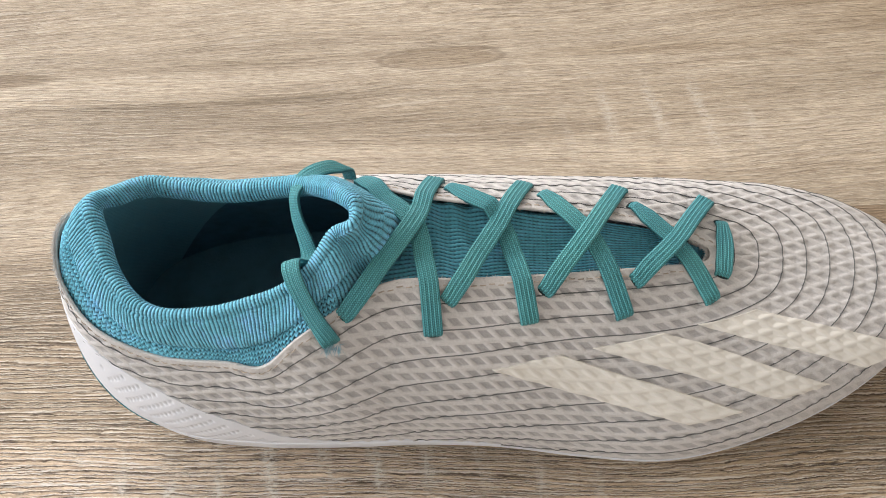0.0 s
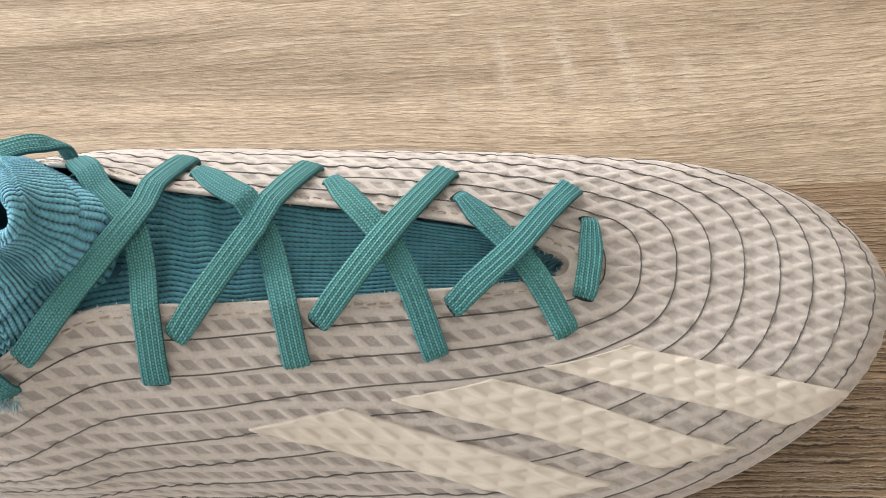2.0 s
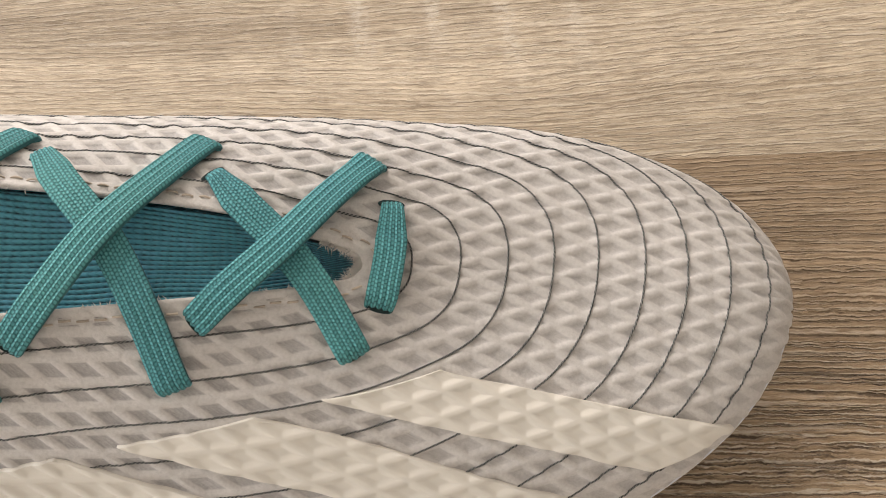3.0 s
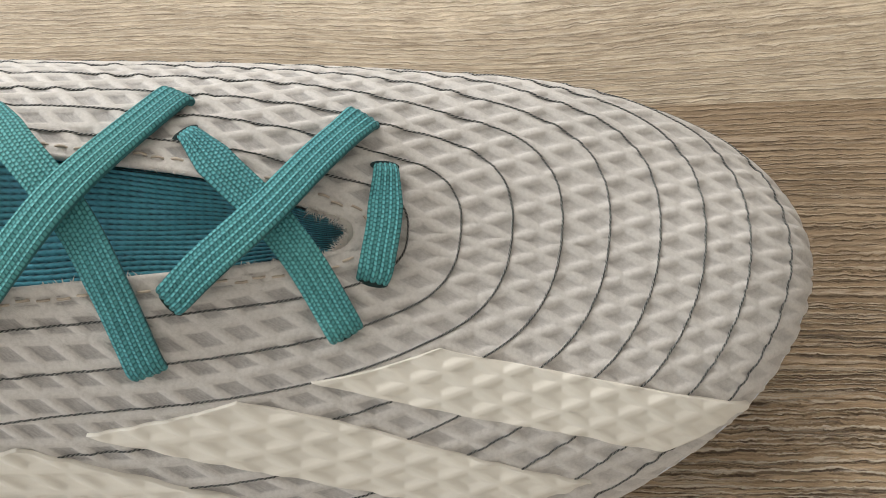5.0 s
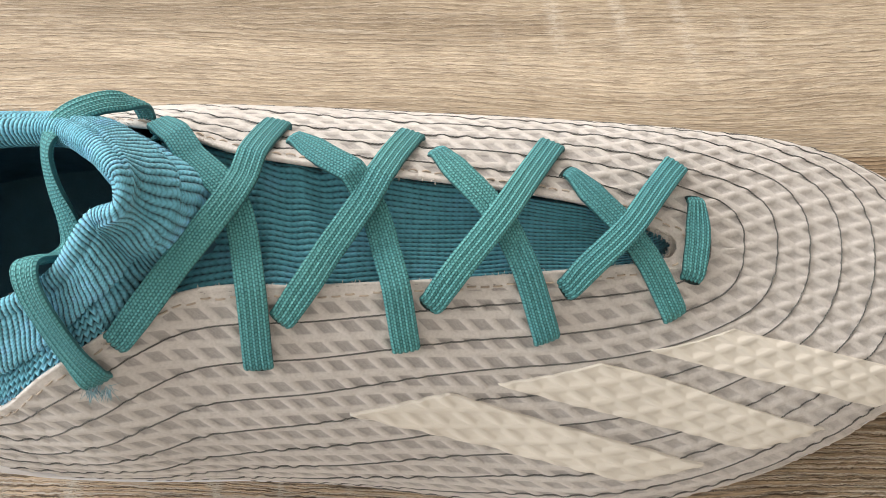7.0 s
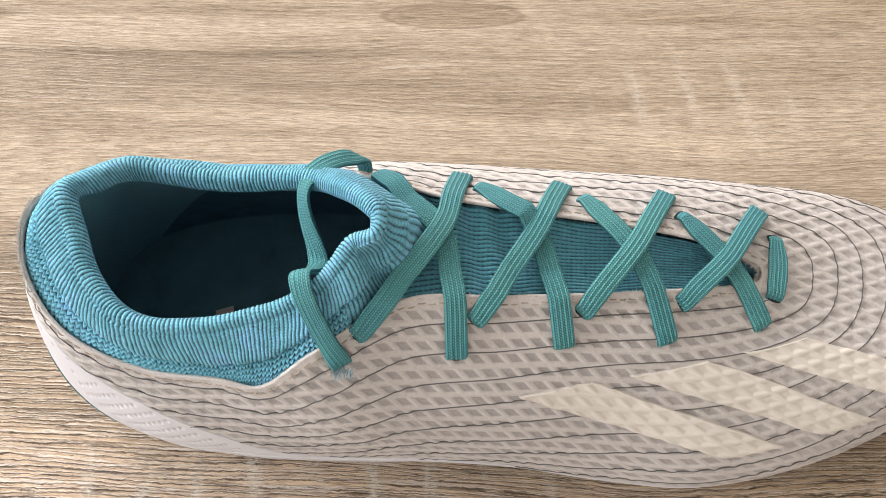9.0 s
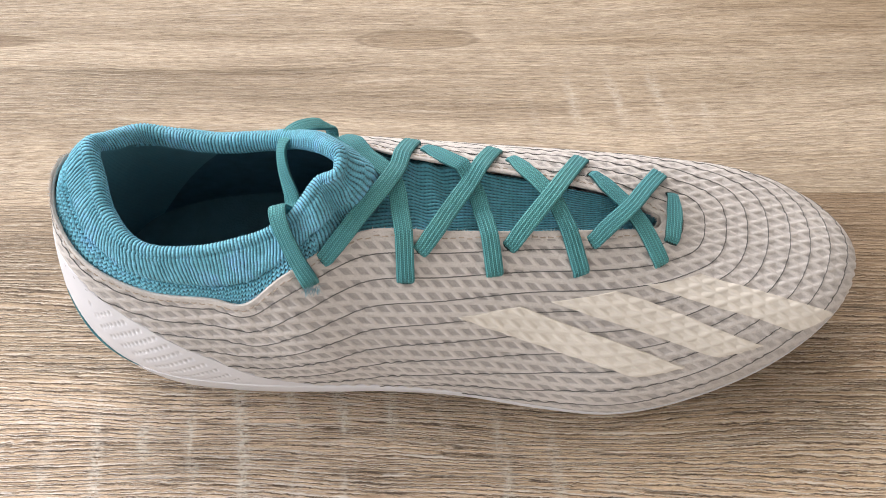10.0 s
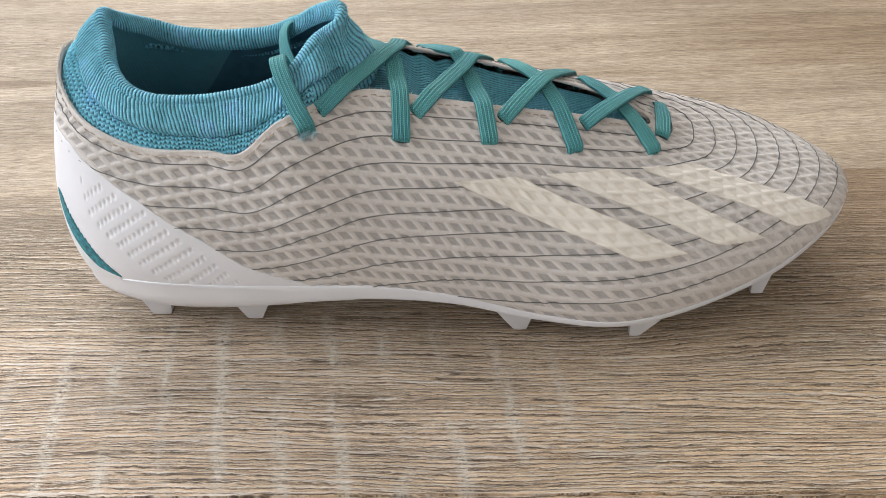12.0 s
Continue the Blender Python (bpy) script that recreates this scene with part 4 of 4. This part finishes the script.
    verts, faces = [], []
    for _ in range(5200):
        i, j = rnd.randrange(n), rnd.choice((rnd.randrange(2, 140), rnd.randrange(38, 56), rnd.randrange(105, 130)))
        p, nn = P[i, j], nr[i, j]
        side_w = np.array([rnd.gauss(0, 1) for _ in range(3)])
        d = nn * rnd.uniform(0.3, 1) + side_w * 0.6
        d *= rnd.uniform(0.0003, 0.0010) / np.linalg.norm(d)
        w = np.cross(d, nn + side_w * 0.1)
        w *= 0.00005 / max(np.linalg.norm(w), 1e-9)
        k = len(verts)
        verts += [p + w, p - w, p + d + side_w * 0.00012]
        faces.append((k, k + 1, k + 2))
    tagged(mesh_ob("knit_fuzz", verts, faces, KNIT_FUZZ, collar, "fine loose teal fibres"), kind="stuff")
    # lining from the rim down to the insole
    rows = []
    start = inner[-1] + out * (0.0024 - 0.0015 * front) + up * 0.0012
    for k in np.linspace(0, 1, 80):
        mid = math.sin(math.pi * k)
        rows.append(start * (1 - k) + q * k + out * (0.002 * mid) * (1 - 1.6 * front) - out * 0.0147 * front * mid)
    diag = np.stack(np.broadcast_arrays(ribs * 0.8 + np.linspace(0, 22, 80)[None, :], np.linspace(0, 30, 80)[None, :]), -1)
    inside = np.stack(rows, 1)
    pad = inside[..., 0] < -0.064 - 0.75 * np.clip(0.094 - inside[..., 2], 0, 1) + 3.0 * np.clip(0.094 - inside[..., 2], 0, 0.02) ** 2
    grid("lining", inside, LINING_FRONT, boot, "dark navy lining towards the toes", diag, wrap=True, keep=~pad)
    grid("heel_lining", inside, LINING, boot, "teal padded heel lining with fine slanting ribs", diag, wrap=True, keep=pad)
    floor_rows = [q + out * 0.001]
    c = np.array([-0.045, 0.17, 0.0285])
    for k in (0.1, 0.3, 0.6, 0.9, 1.0):
        floor_rows.append(q * (1 - k) + c * k)
    insole = grid("insole", np.stack(floor_rows, 1), INSOLE, boot, "dark teal foam insole with a grey print", wrap=True)
    for k in range(2):
        bm = bmesh.new()
        x0, y0, y1 = -0.0938 + 0.0068 * k, 0.150, 0.1655 + 0.0046 * k
        pts = [(x0 + 0.004, y0), (x0 + 0.010, y0), (x0 + 0.0058, y1 + 0.002), (x0, y1)]
        bot, topv = [bm.verts.new((*q, 0.0296)) for q in pts], [bm.verts.new((*q, 0.0306)) for q in pts]
        bm.faces.new(topv)
        for a in range(4):
            bm.faces.new((bot[a], bot[(a + 1) % 4], topv[(a + 1) % 4], topv[a]))
        part("print_bar", bm, GREY_PRINT, insole, "grey printed bar")
    return collar


def fray(lace, at, way, count, length, mat, label):
    """A small brush of loose fibres at the cut end of a lace."""
    rnd = random.Random(23)
    at, way = np.array(at), np.array(way) / np.linalg.norm(way)
    verts, faces = [], []
    for _ in range(count):
        p = at + np.array([rnd.uniform(-0.0026, 0.0026), rnd.uniform(-0.0008, 0.0008), rnd.uniform(-0.0008, 0.0008)])
        d = way + np.array([rnd.gauss(0, 0.45) for _ in range(3)])
        d *= length * rnd.uniform(0.4, 1) / np.linalg.norm(d)
        w = np.cross(d, [rnd.gauss(0, 1) for _ in range(3)])
        w *= 0.00009 / max(np.linalg.norm(w), 1e-9)
        bend = np.array([rnd.gauss(0, 0.0003) for _ in range(3)])
        k = len(verts)
        verts += [p + w, p - w, p + d * 0.6 + w + bend, p + d * 0.6 - w + bend, p + d + bend * 2]
        faces += [(k, k + 1, k + 3, k + 2), (k + 2, k + 3, k + 4)]
    tagged(mesh_ob("frayed_end", verts, faces, mat, lace, label), kind="stuff")


def build_fuzz(upper):
    """Loose white fibres along the raw edge of the textile."""
    rnd = random.Random(7)
    verts, faces = [], []
    for _ in range(2600):
        u = rnd.choice((rnd.uniform(12.0, 15.8), rnd.uniform(0, N_U), rnd.uniform(-1.6, 1.6), rnd.gauss(0, 0.5)))
        q = np.array([u])
        p, nr = surface(q, q * 0 + 1)[0], normals(q, q * 0 + 0.99)[0]
        inward = p - surface(q, q * 0 + 0.98)[0]
        inward /= np.linalg.norm(inward)
        along = np.cross(nr, inward)
        d = inward * rnd.uniform(0.2, 1) + nr * rnd.uniform(-0.2, 0.7) + along * rnd.uniform(-1, 1)
        d *= rnd.uniform(0.0006, 0.0024 if 12 < u < 15.8 else 0.0021 if abs(u) < 1.6 else 0.0015) / np.linalg.norm(d)
        bend = nr * rnd.uniform(-0.0004, 0.0006) + along * rnd.uniform(-0.0006, 0.0006)
        w = along * 0.00011 + nr * 0.00006
        k = len(verts)
        c = [p - inward * 0.0003, p + d * 0.5 + bend * 0.5, p + d + bend]
        verts += [c[0] + w, c[0] - w, c[1] + w * 0.8, c[1] - w * 0.8, c[2]]
        faces += [(k, k + 1, k + 3, k + 2), (k + 2, k + 3, k + 4)]
    tagged(mesh_ob("frayed_edge", verts, faces, WHITE_THREAD, upper, "loose white fibres along the raw edge"), kind="stuff")


def build_tongue(boot):
    a = np.linspace(0, 1, 260)
    near, far = ring(TOP, 6.6 + a * 7.1), ring(TOP, 21.0 - a * 6.9)
    ahead = np.clip((a - 0.93) / 0.07, 0, 1)[:, None] * np.array([0.003, 0, -0.001])
    near, far = near + ahead, far + ahead
    c = np.linspace(-0.12, 1.12, 150)[None, :, None]
    P = near[:, None] * (1 - c) + far[:, None] * c
    sag = 0.0016 + np.clip((1 - a) / 0.4, 0, 1)[:, None] * (0.0012 + 0.0018 * np.sin(np.pi * np.clip(c[..., 0], 0, 1)))
    k = 21
    ribs = c[..., 0] * k + 0.25 * np.sin(a * 37)[:, None] * np.sin(c[..., 0] * 9) + 0.35 * np.sin(a * 13 + 1)[:, None] * np.sin(c[..., 0] * 4 + 2)
    P[..., 2] -= sag + 0.0035 * np.clip(np.abs(c[..., 0] - 0.5) - 0.5, 0, 1) / 0.12
    P[..., 2] += 0.00017 * (2 * np.abs(np.sin(math.pi * ribs)) ** 0.7 - 1) + 0.0004 * np.sin(P[..., 0] * 260 + 3 * c[..., 0]) + 0.0009 * np.exp(-((P[..., 0] - 0.004) / 0.012) ** 2) * np.sin(P[..., 0] * 700 + 5 * c[..., 0])
    uv = np.stack(np.broadcast_arrays(ribs, (P[..., 0] / 0.0014)), -1)
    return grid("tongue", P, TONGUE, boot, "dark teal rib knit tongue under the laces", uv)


def eyelet(upper, at, along):
    """Small dark disc on the textile: shade of the slit a lace goes into."""
    along = np.array(along, float)
    at = np.array(at) + along * 0.0006
    i = ((HULL - at) ** 2).sum(1).argmin()
    c, nr = HULL[i], HULL_N[i]
    along = along - nr * (along @ nr)
    along /= np.linalg.norm(along)
    side = np.cross(nr, along)
    verts = [c + nr * 0.0009]
    for ring_k, lift in ((0.6, 0.0008), (1.0, 0.0005)):
        for k in range(20):
            a = 2 * math.pi * k / 20
            verts.append(c + side * (0.0025 * ring_k * math.cos(a)) + along * (0.0009 * ring_k * math.sin(a)) + nr * lift)
    faces = [(0, 1 + k, 1 + (k + 1) % 20) for k in range(20)] + [(1 + k, 21 + k, 21 + (k + 1) % 20, 1 + (k + 1) % 20) for k in range(20)]
    mesh_ob("eyelet", verts, faces, EYELET_SHADE, upper, "dark disc for the shade in an eyelet slit")


def anchor(p, lift=0.0009):
    """The place on the upper nearest to p, a little above it, and the way out of it."""
    i = ((HULL - np.array(p)) ** 2).sum(1).argmin()
    return HULL[i] + HULL_N[i] * lift, HULL_N[i]


def dive(p, out_n, toward):
    """Where a lace goes on inside its eyelet at p."""
    d = np.array(p) - np.array(toward)
    d -= out_n * (d @ out_n)
    d /= np.linalg.norm(d)
    return p + d * 0.0014 - out_n * 0.0024


def build_laces(boot, upper):
    tips = [(-.0274, .1460, .0925), (.0035, .1525, .0857), (.0335, .1582, .0792), (.0627, .1634, .0722)]
    cross = [(-.0068, .1745, .0972), (.0195, .1780, .0886), (.0475, .1762, .0834), (.0758, .1774, .0727)]
    heads = [(-.0022, .1982, .0872), (.0272, .1986, .0815), (.0590, .1988, .0755), (.0882, .1966, .0650)]
    fars = [(-.0265, .1885, .0955), (.0030, .1912, .0880), (.0332, .1908, .0808), (.0628, .1898, .0742)]
    nears = [(-.0015, .1440, .0830), (.0282, .1490, .0768), (.0576, .1539, .0700), (.0873, .1607, .0632)]
    for a, c, b in zip(tips, cross, heads):
        (a, na), (b, nb), c = anchor(a), anchor(b), np.array(c)
        path = [dive(a, na, c), a, a * .62 + c * .38 + (0, 0, .0007), c, c * .45 + b * .55 + (0, 0, .0010), b, dive(b, nb, c)]
        for at, along in ribbon("lace", path, LACE, boot, "flat teal woven lace crossing on top", taper=(0.85, 1.0)):
            eyelet(upper, at, along)
    for k, (a, c, b) in enumerate(zip(fars, cross, nears)):
        (a, na), (b, nb), c = anchor(a), anchor(b), np.array(c) - (0, 0, .0019)
        path = [dive(a, na, c), a, a * .55 + c * .45 + (0, 0, .0014), c, c * .55 + b * .45 + (0.001, 0, .0006), b, dive(b, nb, c)]
        for at, along in ribbon("lace", path, LACE, boot, "flat teal woven lace running underneath", taper=((.8, .35, .42, .22)[k], 0.95)):
            eyelet(upper, at, along)
    (a, na), (b, nb), (c, _) = anchor((.0926, .1868, .0635)), anchor((.0918, .1705, .0635)), anchor((.0936, .1786, .0645), 0.0020)
    for at, along in ribbon("lace", [dive(a, na, c), a, c, b, dive(b, nb, c)], LACE, boot, "short teal lace across the front eyelets", taper=(.5, .8), width=.0060):
        eyelet(upper, at, along)
    ribbon("lace", [(-.0300, .1975, .0895), (-.0312, .1968, .0935), (-.0355, .1942, .0986), (-.0413, .1890, .1020), (-.0446, .1832, .1008), (-.0440, .1765, .0965), (-.0415, .1700, .0928), (-.0405, .1652, .0912),
                    (-.0412, .1606, .0970), (-.0422, .1572, .1050), (-.0408, .1515, .1038), (-.0368, .1442, .0975), (-.0326, .1384, .0915), (-.0312, .1366, .0885)], LACE, boot, "loose teal lace end looped over the collar",
           up=[(.6, .3, .6), (.3, .3, .8), (-.2, -.1, .95), (-.4, -.3, .8), (-.75, -.35, .5), (-.65, -.5, .5), (-.4, -.5, .7), (-.2, 0, 1), (-.2, .9, .3), (-.2, .15, 1), (-.2, -.6, .8), (-.1, -.8, .6), (0, -.85, .5), (0, -.9, .4)], taper=(.7, 1.0), width=.0061)
    fray(boot, (-.0315, .1362, .0892), (.15, -.75, -.55), 90, 0.0030, PALE_FIBRE, "pale frayed tip of the lace")


def build_boot():
    boot = new("football_boot")
    boot.location = (0.02, 0.17, 0)
    bpy.context.view_layer.update()
    upper = build_upper(boot)
    build_lines(upper)
    build_stripes(upper)
    build_heel(upper)
    build_edge_stitch(upper)
    build_fuzz(upper)
    build_plate(boot)
    build_sock(boot)
    build_tongue(boot)
    build_laces(boot, upper)
    return tagged(boot, "white mesh football boot with teal laces on a wooden table", "football boot")


build_boot()
